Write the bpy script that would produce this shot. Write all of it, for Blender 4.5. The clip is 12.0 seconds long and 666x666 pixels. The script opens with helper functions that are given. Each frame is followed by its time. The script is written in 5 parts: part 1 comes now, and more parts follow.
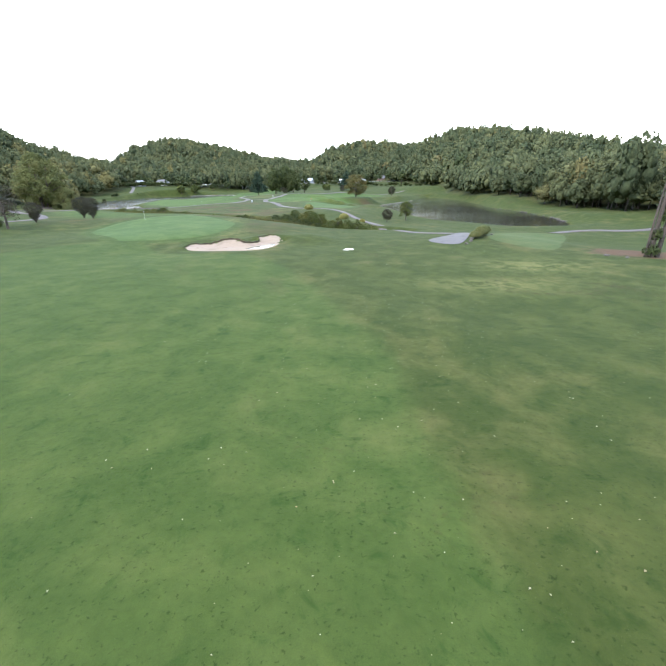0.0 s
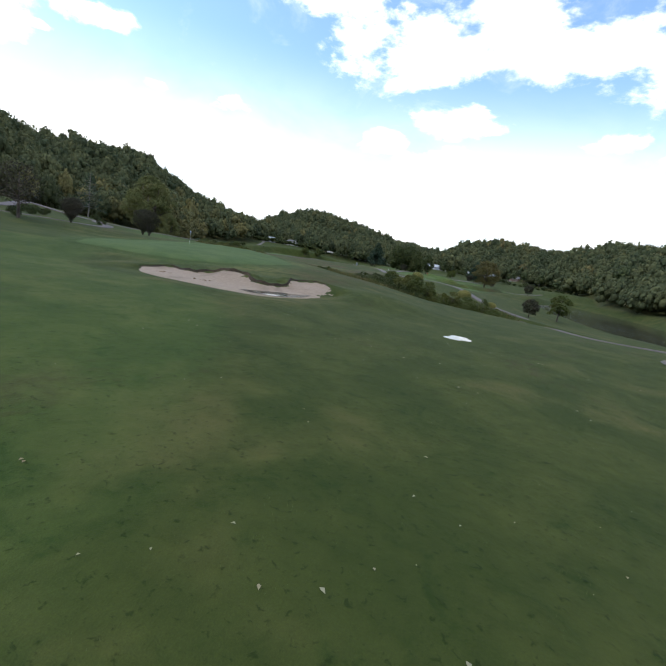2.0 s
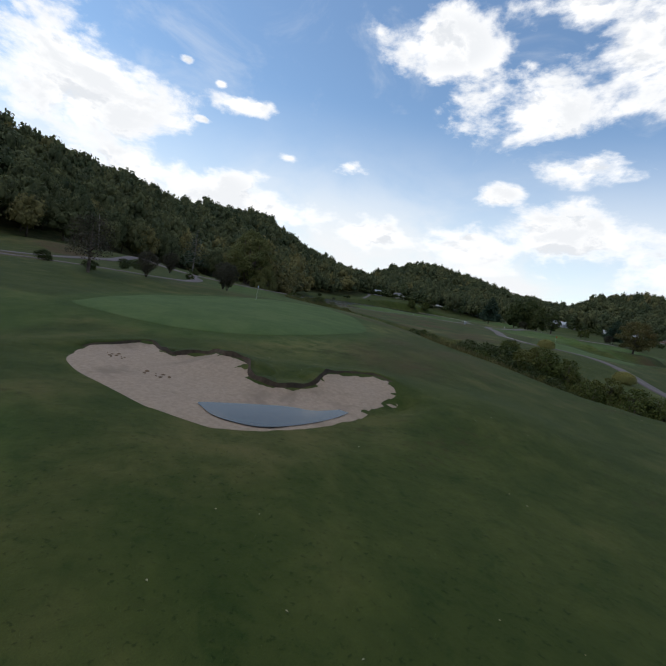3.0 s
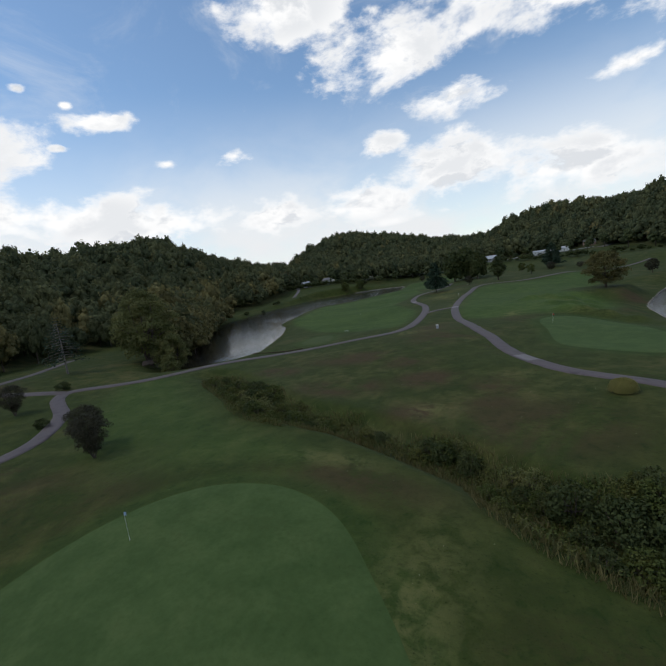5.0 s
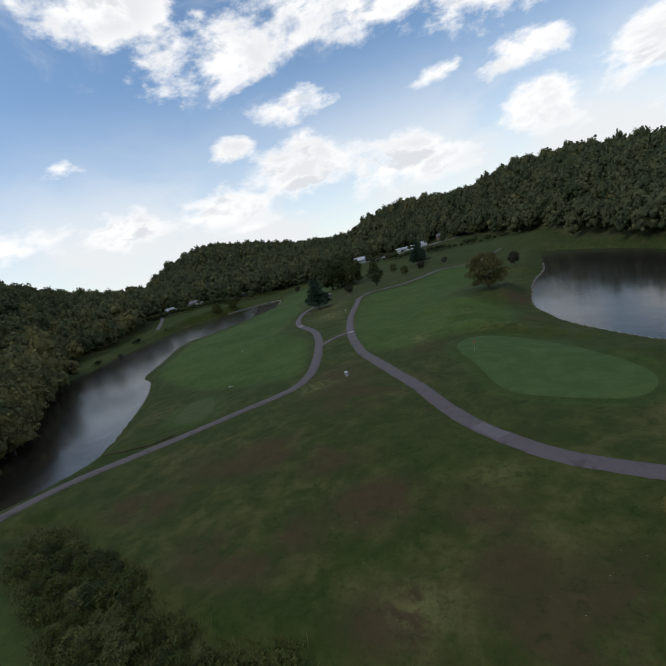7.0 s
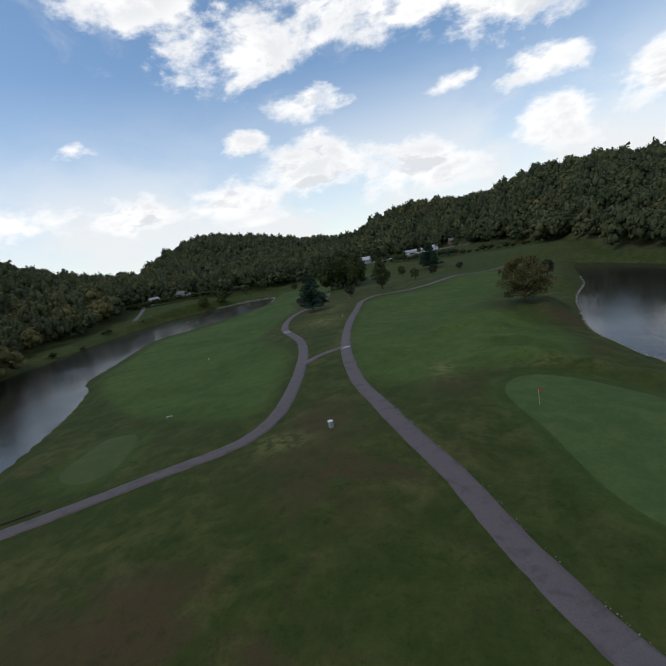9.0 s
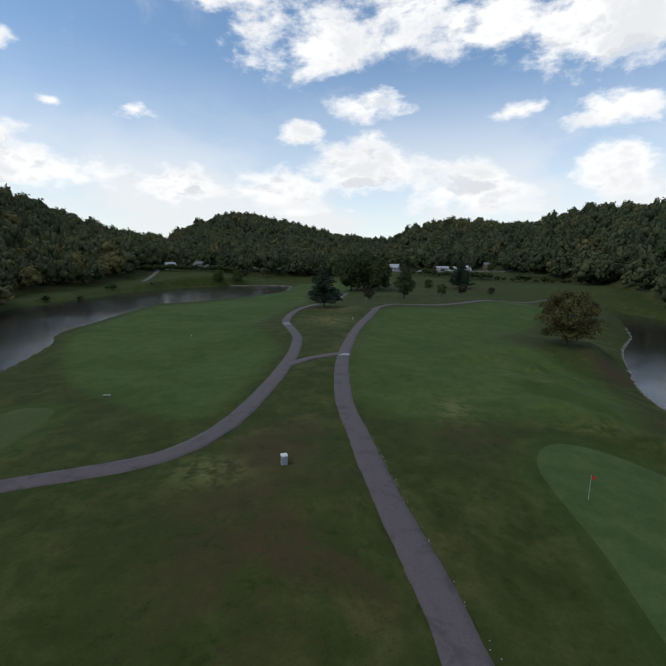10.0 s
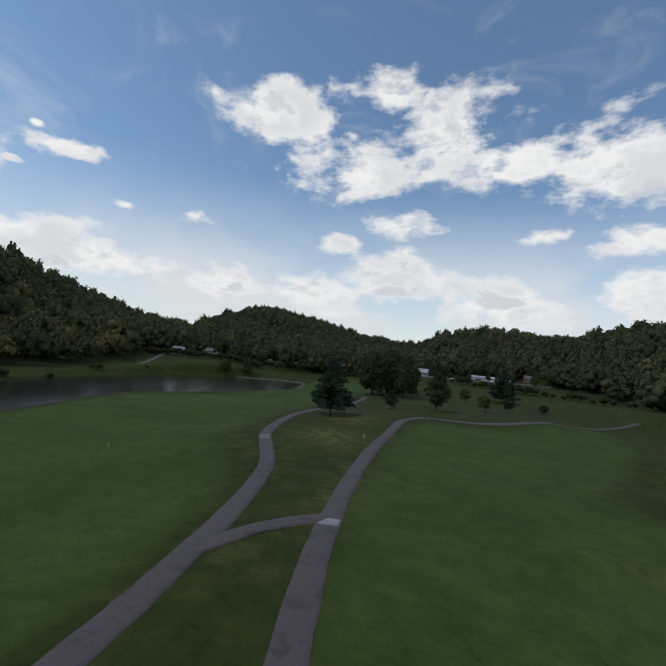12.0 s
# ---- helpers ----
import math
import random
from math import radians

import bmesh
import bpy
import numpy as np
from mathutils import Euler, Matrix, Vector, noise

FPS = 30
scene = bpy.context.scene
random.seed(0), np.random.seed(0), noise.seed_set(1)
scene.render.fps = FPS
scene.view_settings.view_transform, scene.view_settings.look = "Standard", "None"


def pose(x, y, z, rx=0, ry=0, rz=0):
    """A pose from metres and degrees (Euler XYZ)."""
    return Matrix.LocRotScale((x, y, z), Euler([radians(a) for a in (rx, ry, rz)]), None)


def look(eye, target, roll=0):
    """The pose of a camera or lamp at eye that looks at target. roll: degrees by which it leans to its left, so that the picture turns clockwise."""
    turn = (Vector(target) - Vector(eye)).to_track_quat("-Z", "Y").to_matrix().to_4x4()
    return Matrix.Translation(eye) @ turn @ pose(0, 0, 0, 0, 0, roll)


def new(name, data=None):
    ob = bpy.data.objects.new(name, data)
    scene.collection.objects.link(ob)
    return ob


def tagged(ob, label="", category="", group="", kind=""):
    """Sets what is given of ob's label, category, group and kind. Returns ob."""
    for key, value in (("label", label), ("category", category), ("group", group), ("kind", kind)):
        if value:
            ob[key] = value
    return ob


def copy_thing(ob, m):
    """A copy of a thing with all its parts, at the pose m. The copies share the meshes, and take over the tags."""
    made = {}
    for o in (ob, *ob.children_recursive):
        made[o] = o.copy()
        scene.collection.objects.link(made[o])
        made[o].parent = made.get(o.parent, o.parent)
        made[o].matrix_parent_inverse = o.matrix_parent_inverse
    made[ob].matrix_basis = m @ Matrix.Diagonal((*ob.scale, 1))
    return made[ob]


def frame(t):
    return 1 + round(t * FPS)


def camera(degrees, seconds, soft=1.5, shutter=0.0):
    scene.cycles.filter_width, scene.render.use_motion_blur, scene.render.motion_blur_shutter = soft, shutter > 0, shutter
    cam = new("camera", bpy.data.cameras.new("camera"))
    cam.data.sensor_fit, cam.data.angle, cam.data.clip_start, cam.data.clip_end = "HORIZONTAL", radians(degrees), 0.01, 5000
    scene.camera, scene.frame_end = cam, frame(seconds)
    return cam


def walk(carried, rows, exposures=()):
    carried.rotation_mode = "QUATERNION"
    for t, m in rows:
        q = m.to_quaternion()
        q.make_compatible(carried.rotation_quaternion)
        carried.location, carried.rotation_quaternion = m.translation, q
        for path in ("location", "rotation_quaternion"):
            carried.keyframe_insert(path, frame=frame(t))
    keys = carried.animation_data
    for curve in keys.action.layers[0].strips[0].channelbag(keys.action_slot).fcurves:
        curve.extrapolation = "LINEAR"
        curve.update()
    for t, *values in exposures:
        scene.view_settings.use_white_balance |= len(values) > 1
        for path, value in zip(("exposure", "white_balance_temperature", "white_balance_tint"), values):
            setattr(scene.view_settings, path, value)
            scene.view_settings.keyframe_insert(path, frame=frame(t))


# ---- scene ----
cam = camera(77.8, 12.0)
PATH = [
    (0, (0.015, 0.0, 12.789), (-0.16, 1.871, 12.102), -1.0),
    (0.5, (0.176, 9.266, 10.096), (-0.034, 11.169, 9.518), 0.3),
    (1, (0.021, 19.169, 8.529), (-0.22, 21.07, 7.954), 1.2),
    (1.5, (-0.417, 29.058, 7.23), (-0.821, 30.954, 6.739), 6.3),
    (2, (-1.665, 38.906, 6.431), (-2.357, 40.748, 6.076), 9.4),
    (2.5, (-3.998, 48.299, 6.638), (-5.01, 50.008, 6.405), 11.9),
    (2.7, (-4.784, 51.459, 7.09), (-5.907, 53.101, 6.879), 12.1),
    (4.3, (-20.076, 74.618, 16.695), (-21.309, 76.174, 16.451), 0.4),
    (4.5, (-21.947, 77.117, 18.328), (-23.122, 78.716, 18.078), -3.1),
    (5, (-26.553, 83.241, 22.208), (-27.491, 84.985, 21.924), -8.0),
    (5.5, (-30.104, 89.355, 25.689), (-30.775, 91.211, 25.363), -8.2),
    (6, (-32.675, 94.836, 28.491), (-33.202, 96.731, 28.132), -13.4),
    (6.5, (-34.695, 99.978, 30.012), (-35.15, 101.889, 29.637), -15.7),
    (7, (-36.501, 106.537, 29.725), (-36.891, 108.462, 29.35), -14.4),
    (8.8, (-39.696, 133.937, 27.06), (-40.072, 135.865, 26.682), -12.6),
    (9, (-39.745, 137.317, 26.552), (-40.134, 139.243, 26.178), -10.4),
    (9.5, (-39.662, 145.126, 25.434), (-40.097, 147.043, 25.066), -3.3),
    (10, (-39.598, 152.836, 23.615), (-40.061, 154.747, 23.251), 0.8),
    (10.5, (-39.66, 160.378, 21.862), (-40.156, 162.282, 21.502), 2.8),
    (11, (-40.333, 169.013, 20.262), (-40.857, 170.909, 19.9), 5.8),
    (11.5, (-41.289, 177.186, 20.043), (-41.842, 179.089, 19.772), 6.1),
    (12, (-44.315, 189.527, 21.387), (-44.929, 191.427, 21.496), 5.4),
]
EXPOSURES = [(0, 2.30), (0.5, 2.06), (1.0, 1.76), (1.5, 1.34), (2.0, 0.86), (2.5, 0.14), (4.5, -0.18), (9.0, -0.14), (11.0, -0.18), (12.0, -0.42)]
walk(cam, [(t, look(eye, target, roll)) for t, eye, target, roll in PATH], EXPOSURES)

# ---- world, sun ----
SUN_ELEV, SUN_AZ = 56.0, -125.0          # degrees; azimuth from +y towards +x
world = bpy.data.worlds.new("sky")
scene.world = world
world.use_nodes = True


class G:
    """A small helper to build node trees."""

    def __init__(self, tree):
        self.t = tree
        tree.nodes.clear()

    def n(self, kind, **props):
        node = self.t.nodes.new(kind)
        for key, value in props.items():
            if key == "op":
                node.operation = value
            elif key == "blend":
                node.blend_type = value
            elif key == "dtype":
                node.data_type = value
            elif key == "attr":
                node.attribute_name = value
            elif key == "clamp":
                node.use_clamp = value
            elif key == "interp":
                node.interpolation_type = value
        return node

    def put(self, socket, value):
        if isinstance(value, bpy.types.NodeSocket):
            self.t.links.new(value, socket)
        elif isinstance(value, (tuple, list)):
            socket.default_value = tuple(value) + (1.0,) * (len(socket.default_value) - len(value))
        else:
            socket.default_value = value

    def math(self, op, a, b=0.0, c=0.0, clamp=False):
        node = self.n("ShaderNodeMath", op=op, clamp=clamp)
        for i, v in enumerate((a, b, c)):
            self.put(node.inputs[i], v)
        return node.outputs[0]

    def vmath(self, op, a, b=(0, 0, 0)):
        node = self.n("ShaderNodeVectorMath", op=op)
        self.put(node.inputs[0], a)
        self.put(node.inputs[1], b)
        return node.outputs["Value"] if op in ("DOT_PRODUCT", "LENGTH", "DISTANCE") else node.outputs["Vector"]

    def scaled(self, a, s):
        node = self.n("ShaderNodeVectorMath", op="SCALE")
        self.put(node.inputs[0], a)
        self.put(node.inputs["Scale"], s)
        return node.outputs["Vector"]

    def mix(self, fac, a, b, blend="MIX"):
        node = self.n("ShaderNodeMix", dtype="RGBA", blend=blend)
        self.put(node.inputs[0], fac)
        self.put(node.inputs[6], a)
        self.put(node.inputs[7], b)
        return node.outputs[2]

    def ramp(self, x, lo, hi, to_lo=0.0, to_hi=1.0, smooth=True):
        node = self.n("ShaderNodeMapRange", interp="SMOOTHSTEP" if smooth else "LINEAR")
        for i, v in enumerate((x, lo, hi, to_lo, to_hi)):
            self.put(node.inputs[i], v)
        return node.outputs[0]

    def noise(self, vec, scale, detail=4.0, rough=0.55, dist=0.0):
        node = self.n("ShaderNodeTexNoise")
        self.put(node.inputs["Vector"], vec)
        for key, v in (("Scale", scale), ("Detail", detail), ("Roughness", rough), ("Distortion", dist)):
            self.put(node.inputs[key], v)
        return node.outputs["Fac"]


def build_sky():
    g = G(world.node_tree)
    sky = g.n("ShaderNodeTexSky")
    sky.sky_type, sky.sun_disc = "NISHITA", False
    sky.sun_elevation, sky.sun_rotation = radians(SUN_ELEV), radians(SUN_AZ)
    sky.altitude, sky.air_density, sky.dust_density, sky.ozone_density = 250, 1.0, 0.3, 1.6
    d = g.n("ShaderNodeTexCoord").outputs["Generated"]
    xyz = g.n("ShaderNodeSeparateXYZ")
    g.put(xyz.inputs[0], d)
    x, y, z = xyz.outputs
    az = g.math("MULTIPLY", g.math("ARCTAN2", x, y), 57.2958)
    el = g.math("MULTIPLY", g.math("ARCSINE", z), 57.2958)
    stretch = g.n("ShaderNodeCombineXYZ")
    for k, v in enumerate((x, y, g.math("MULTIPLY", z, 1.9))):
        g.put(stretch.inputs[k], v)
    q = stretch.outputs[0]
    puff = g.noise(q, 6.0, 10.0, 0.60, 0.2)
    broad = g.noise(q, 3.2, 5.0, 0.55, 0.3)
    tiny = g.noise(q, 26.0, 4.0, 0.6, 0.2)
    # Each cloud: bearing, elevation, half width, half height (degrees).
    field = 0.0
    for a, e, w, h in CLOUDS:
        dx = g.math("DIVIDE", g.math("SUBTRACT", az, a), w)
        dy = g.math("DIVIDE", g.math("SUBTRACT", el, e), h)
        d2 = g.math("ADD", g.math("MULTIPLY", dx, dx), g.math("MULTIPLY", dy, dy))
        blob = g.math("SUBTRACT", 1.0, g.math("SQRT", d2), clamp=True)
        field = g.math("MAXIMUM", field, blob) if field != 0.0 else blob
    ragged = g.math("MULTIPLY", g.math("SUBTRACT", g.math("ADD", g.math("MULTIPLY", puff, 0.85), g.math("MULTIPLY", tiny, 0.15)), 0.5), 3.6)
    mask = g.ramp(g.math("ADD", g.math("MULTIPLY", g.math("SUBTRACT", field, 0.30), 1.15), ragged), -0.08, 0.48)
    mask = g.math("MULTIPLY", mask, g.ramp(field, 0.0, 0.12))
    # Clouds elsewhere round the sky, outside the named ones.
    far = g.ramp(g.math("ABSOLUTE", g.math("ADD", az, 22.0)), 55.0, 75.0)
    rest = g.math("MULTIPLY", g.ramp(g.math("ADD", g.math("MULTIPLY", broad, 0.6), g.math("MULTIPLY", puff, 0.4)), 0.47, 0.60), far)
    mask = g.math("MAXIMUM", mask, rest)
    # Thin high veil that thickens towards the horizon.
    veil = g.math("MULTIPLY", g.ramp(el, 4.0, 24.0, 1.0, 0.0), g.ramp(broad, 0.34, 0.60, 0.55, 1.0))
    streak = g.math("MULTIPLY", g.ramp(g.noise(q, 4.0, 8.0, 0.62, 0.8), 0.50, 0.75, 0.0, 0.32), g.ramp(el, 30.0, 50.0, 1.0, 0.4))
    thin = g.math("MAXIMUM", veil, streak)
    above = g.noise(g.vmath("ADD", q, (0.0, 0.0, 0.05)), 6.0, 6.0, 0.55, 0.2)
    under = g.ramp(g.math("SUBTRACT", above, puff), -0.02, 0.12)
    thick = g.math("MULTIPLY", g.ramp(puff, 0.46, 0.62), g.ramp(field, 0.15, 0.6, 0.2, 1.0))
    low_grey = g.math("MAXIMUM", g.math("MULTIPLY", thick, 0.75), g.math("MULTIPLY", under, g.ramp(mask, 0.4, 0.9)))
    shade = g.math("SUBTRACT", 1.0, g.math("MULTIPLY", low_grey, 0.52))
    cloud = g.mix(shade, (0.46, 0.51, 0.58), (1.0, 1.0, 1.0))
    blue = g.scaled(sky.outputs[0], SKY_BLUE)
    blue = g.mix(1.0, blue, (0.99, 1.06, 1.05), "MULTIPLY")
    col = g.mix(thin, blue, g.scaled((0.95, 0.975, 1.0), SKY_CLOUD * 0.86))
    col = g.mix(mask, col, g.scaled(cloud, SKY_CLOUD))
    bg = g.n("ShaderNodeBackground")
    g.put(bg.inputs[0], col)
    g.put(bg.inputs[1], 1.0)
    out = g.n("ShaderNodeOutputWorld")
    g.put(out.inputs[0], bg.outputs[0])


SKY_BLUE, SKY_CLOUD = 0.165, 1.16
CLOUDS = [(-70, 17.5, 14, 9), (-60, 10.5, 18, 4.0), (-53, 20.3, 6, 1.8), (-38, 16.2, 4.6, 2.2), (-18.6, 15.1, 4.4, 2.0), (-29, 30.5, 11, 4.5),
          (-17, 24.5, 12, 6.0), (-4, 29.5, 13, 7), (5, 25.5, 13, 6), (15, 24, 15, 8), (-9.5, 18.6, 9, 2.6), (8.8, 16.8, 5.0, 1.8), (-33.5, 8.2, 8.5, 3.6),
          (-9.5, 10.8, 13, 5.4), (3.5, 8.4, 14, 4.6), (18.7, 10.2, 9, 5.0), (-48, 9.0, 14, 4.0), (-14, 33.5, 9, 4), (19, 16, 8, 3.2), (-21, 8.5, 12, 3.6), (32, 12, 14, 7), (-60, 23, 1.5, 0.8), (-56, 21.8, 1.3, 0.7), (-51, 20.8, 1.2, 0.6), (-57.5, 17.6, 1.6, 0.6), (-46, 15.8, 2.2, 0.8)]
build_sky()

sun = new("sun", bpy.data.lights.new("sun", "SUN"))
sun.data.energy, sun.data.angle, sun.data.color = 0.95, radians(12), (1.0, 0.94, 0.84)
sun.matrix_world = look((0, 0, 100), (-100 * math.sin(radians(SUN_AZ)), -100 * math.cos(radians(SUN_AZ)), 100 - 100 * math.tan(radians(SUN_ELEV))))


# ---- materials ----
def mat(name):
    m = bpy.data.materials.new(name)
    m.use_nodes = True
    return m, G(m.node_tree)


def finish(g, color, rough=0.9, bump=None, bump_dist=0.02, bump_strength=0.6, spec=0.3, metal=0.0, thin=0.0):
    b = g.n("ShaderNodeBsdfPrincipled")
    g.put(b.inputs["Base Color"], color)
    g.put(b.inputs["Roughness"], rough)
    g.put(b.inputs["Specular IOR Level"], spec)
    g.put(b.inputs["Metallic"], metal)
    if bump is not None:
        bn = g.n("ShaderNodeBump")
        g.put(bn.inputs["Strength"], bump_strength)
        g.put(bn.inputs["Distance"], bump_dist)
        g.put(bn.inputs["Height"], bump)
        g.put(b.inputs["Normal"], bn.outputs[0])
    shader = b.outputs[0]
    if thin > 0:
        tr = g.n("ShaderNodeBsdfTranslucent")
        g.put(tr.inputs[0], color)
        ms = g.n("ShaderNodeMixShader")
        g.put(ms.inputs[0], thin)
        g.put(ms.inputs[1], shader)
        g.put(ms.inputs[2], tr.outputs[0])
        shader = ms.outputs[0]
    out = g.n("ShaderNodeOutputMaterial")
    g.put(out.inputs[0], shader)


def position(g):
    return g.n("ShaderNodeNewGeometry").outputs["Position"]


def make_turf(name, tones, dry=0.5, mow_attr=False, fine=1.0):
    """Turf: two greens, dry straw and bare brown in patches of several sizes, blades as fine relief."""
    m, g = mat(name)
    p = position(g)
    n1 = g.noise(p, 0.045, 5.0, 0.6, 0.6)
    n2 = g.noise(p, 0.32, 5.0, 0.62, 0.3)
    n3 = g.noise(p, 2.6, 4.0, 0.6)
    n4 = g.noise(p, 38.0, 3.0, 0.7)
    lush, pale, straw, brown = tones
    col = g.mix(g.ramp(n2, 0.36, 0.66), lush, pale)
    col = g.mix(g.math("MULTIPLY", g.ramp(g.math("ADD", g.math("MULTIPLY", n1, 0.6), g.math("MULTIPLY", n2, 0.45)), 0.52, 0.72), dry), col, straw)
    col = g.mix(g.math("MULTIPLY", g.ramp(g.math("ADD", g.math("MULTIPLY", g.noise(p, 0.07, 6.0, 0.65, 1.0), 0.7), g.math("MULTIPLY", n3, 0.3)), 0.56, 0.70), dry), col, brown)
    if mow_attr:
        bare = g.n("ShaderNodeAttribute", attr="bare").outputs["Fac"]
        spots = g.ramp(g.math("ADD", g.math("MULTIPLY", g.noise(p, 0.085, 5.0, 0.62, 0.8), 0.75), g.math("MULTIPLY", n3, 0.25)), 0.40, 0.58)
        col = g.mix(g.math("MULTIPLY", g.math("MULTIPLY", spots, bare), 1.0), col, g.mix(n3, (0.040, 0.027, 0.012), (0.074, 0.053, 0.024)))
    if mow_attr:
        a = g.n("ShaderNodeAttribute", attr="mow").outputs["Fac"]
        col = g.mix(g.math("MULTIPLY", a, 0.85), col, g.mix(g.ramp(n2, 0.3, 0.7), (0.048, 0.084, 0.017), (0.066, 0.104, 0.024)))
        sweep = g.noise(p, 0.055, 4.0, 0.6, 0.8)
        col = g.mix(g.math("MULTIPLY", a, g.ramp(sweep, 0.38, 0.60, 0.55, 0.0)), col, g.mix(1.0, col, (0.58, 0.66, 0.56), "MULTIPLY"))
        fr = g.n("ShaderNodeAttribute", attr="fringe").outputs["Fac"]
        col = g.mix(fr, col, g.mix(n3, (0.020, 0.035, 0.007), (0.030, 0.047, 0.010)))
        pl = g.n("ShaderNodeAttribute", attr="pale").outputs["Fac"]
        col = g.mix(g.math("MULTIPLY", pl, g.ramp(g.noise(p, 0.7, 5.0, 0.65, 0.4), 0.36, 0.60)), col, g.mix(n3, (0.115, 0.116, 0.038), (0.160, 0.150, 0.056)))
        w = g.n("ShaderNodeAttribute", attr="wild").outputs["Fac"]
        col = g.mix(w, col, g.mix(g.ramp(n2, 0.35, 0.65), (0.034, 0.046, 0.016), (0.070, 0.066, 0.026)))
        e = g.n("ShaderNodeAttribute", attr="dirt").outputs["Fac"]
        col = g.mix(g.ramp(g.math("ADD", e, g.math("MULTIPLY", g.math("SUBTRACT", n2, 0.5), 0.9)), 0.35, 0.65), col, g.mix(n3, (0.055, 0.030, 0.018), (0.110, 0.066, 0.040)))
    col = g.mix(g.ramp(n3, 0.3, 0.75, 0.0, 0.35), col, g.mix(1.0, col, (0.55, 0.62, 0.5), "MULTIPLY"))
    col = g.mix(g.ramp(n4, 0.35, 0.8, 0.0, 0.5 * fine), col, g.mix(1.0, col, (1.5, 1.45, 1.3), "MULTIPLY"))
    n5 = g.noise(p, 7.5, 3.0, 0.6, 0.4)
    n6 = g.noise(p, 0.9, 5.0, 0.68, 0.6)
    col = g.mix(g.ramp(n6, 0.50, 0.72, 0.0, 0.35 * fine), col, g.mix(1.0, col, (1.35, 1.25, 1.2), "MULTIPLY"))
    col = g.mix(g.ramp(n6, 0.48, 0.28, 0.0, 0.8 * fine), col, g.mix(1.0, col, (0.52, 0.72, 0.55), "MULTIPLY"))
    col = g.mix(g.ramp(n5, 0.58, 0.72, 0.0, 0.9 * fine), col, g.mix(1.0, col, (0.45, 0.54, 0.42), "MULTIPLY"))
    h = g.math("ADD", g.math("ADD", g.math("MULTIPLY", n4, 0.35), n3), g.math("MULTIPLY", n5, 0.6))
    finish(g, col, 0.95, h, 0.06 * fine, 0.7, 0.15)
    return m


M_GROUND = make_turf("rough_turf", ((0.029, 0.042, 0.008), (0.045, 0.056, 0.0125), (0.084, 0.076, 0.026), (0.048, 0.035, 0.015)), 0.8, True)
M_GREEN = make_turf("putting_turf", ((0.048, 0.079, 0.022), (0.062, 0.097, 0.029), (0.079, 0.101, 0.033), (0.054, 0.075, 0.022)), 0.5, False, 0.35)
M_TEE = make_turf("tee_turf", ((0.053, 0.075, 0.023), (0.065, 0.084, 0.028), (0.079, 0.089, 0.034), (0.064, 0.075, 0.028)), 0.4, False, 0.4)


def make_speckle(name, a, b, scale, rough=0.9, bump=0.01, stain=None, spec=0.3, metal=0.0):
    m, g = mat(name)
    p = position(g)
    n = g.noise(p, scale, 5.0, 0.65)
    s = g.noise(p, scale * 0.06, 4.0, 0.6, 0.5)
    col = g.mix(g.ramp(n, 0.3, 0.7), a, b)
    if stain:
        col = g.mix(g.ramp(s, 0.52, 0.68, 0.0, 0.8), col, stain)
    finish(g, col, rough, n, bump, 0.6, spec, metal)
    return m


M_PATH = make_speckle("cart_path_asphalt", (0.084, 0.068, 0.068), (0.114, 0.093, 0.091), 9.0, 0.78, 0.006, (0.064, 0.051, 0.050))
M_PATH_PALE = make_speckle("worn_concrete_patch", (0.20, 0.19, 0.195), (0.27, 0.25, 0.255), 7.0, 0.4, 0.005, (0.16, 0.145, 0.15))
M_DAMP = make_speckle("damp_asphalt", (0.080, 0.065, 0.065), (0.108, 0.089, 0.087), 9.0, 0.45, 0.003, (0.078, 0.064, 0.064), 0.4)
M_PAD = make_speckle("grey_gravel_pad", (0.102, 0.092, 0.090), (0.138, 0.126, 0.122), 14.0, 0.9, 0.01, (0.080, 0.072, 0.070))
M_SAND = make_speckle("damp_bunker_sand", (0.215, 0.160, 0.115), (0.275, 0.208, 0.150), 5.0, 0.85, 0.03, (0.16, 0.116, 0.082))
M_EARTH = make_speckle("bare_earth", (0.10, 0.06, 0.035), (0.16, 0.10, 0.06), 3.0, 0.95, 0.05, (0.07, 0.04, 0.025))
# Bunker undercut's shadow is put into this soil colour; timber edging reuses it.
M_SHADE_TIMBER = make_speckle("shaded_soil_and_dark_timber", (0.030, 0.021, 0.013), (0.060, 0.042, 0.026), 4.0, 0.95, 0.04, (0.020, 0.015, 0.010))
M_ROCK = make_speckle("shore_stone", (0.15, 0.138, 0.12), (0.28, 0.262, 0.23), 2.5, 0.9, 0.05, (0.09, 0.082, 0.068))
M_DARKROCK = make_speckle("wet_dark_stone", (0.060, 0.052, 0.044), (0.13, 0.115, 0.098), 2.5, 0.9, 0.05, (0.045, 0.038, 0.032))
M_BARK = make_speckle("bark", (0.055, 0.042, 0.033), (0.10, 0.08, 0.065), 6.0, 0.95, 0.03, (0.035, 0.028, 0.022))
M_GREYBARK = make_speckle("grey_bark", (0.13, 0.115, 0.10), (0.21, 0.19, 0.17), 6.0, 0.95, 0.03, (0.09, 0.08, 0.07))
M_WHITE = make_speckle("white_paint", (0.58, 0.58, 0.56), (0.66, 0.66, 0.64), 6.0, 0.55, 0.002, (0.48, 0.48, 0.45))
M_GREYWALL = make_speckle("grey_siding", (0.26, 0.27, 0.29), (0.33, 0.34, 0.36), 5.0, 0.7, 0.004, (0.22, 0.23, 0.25))
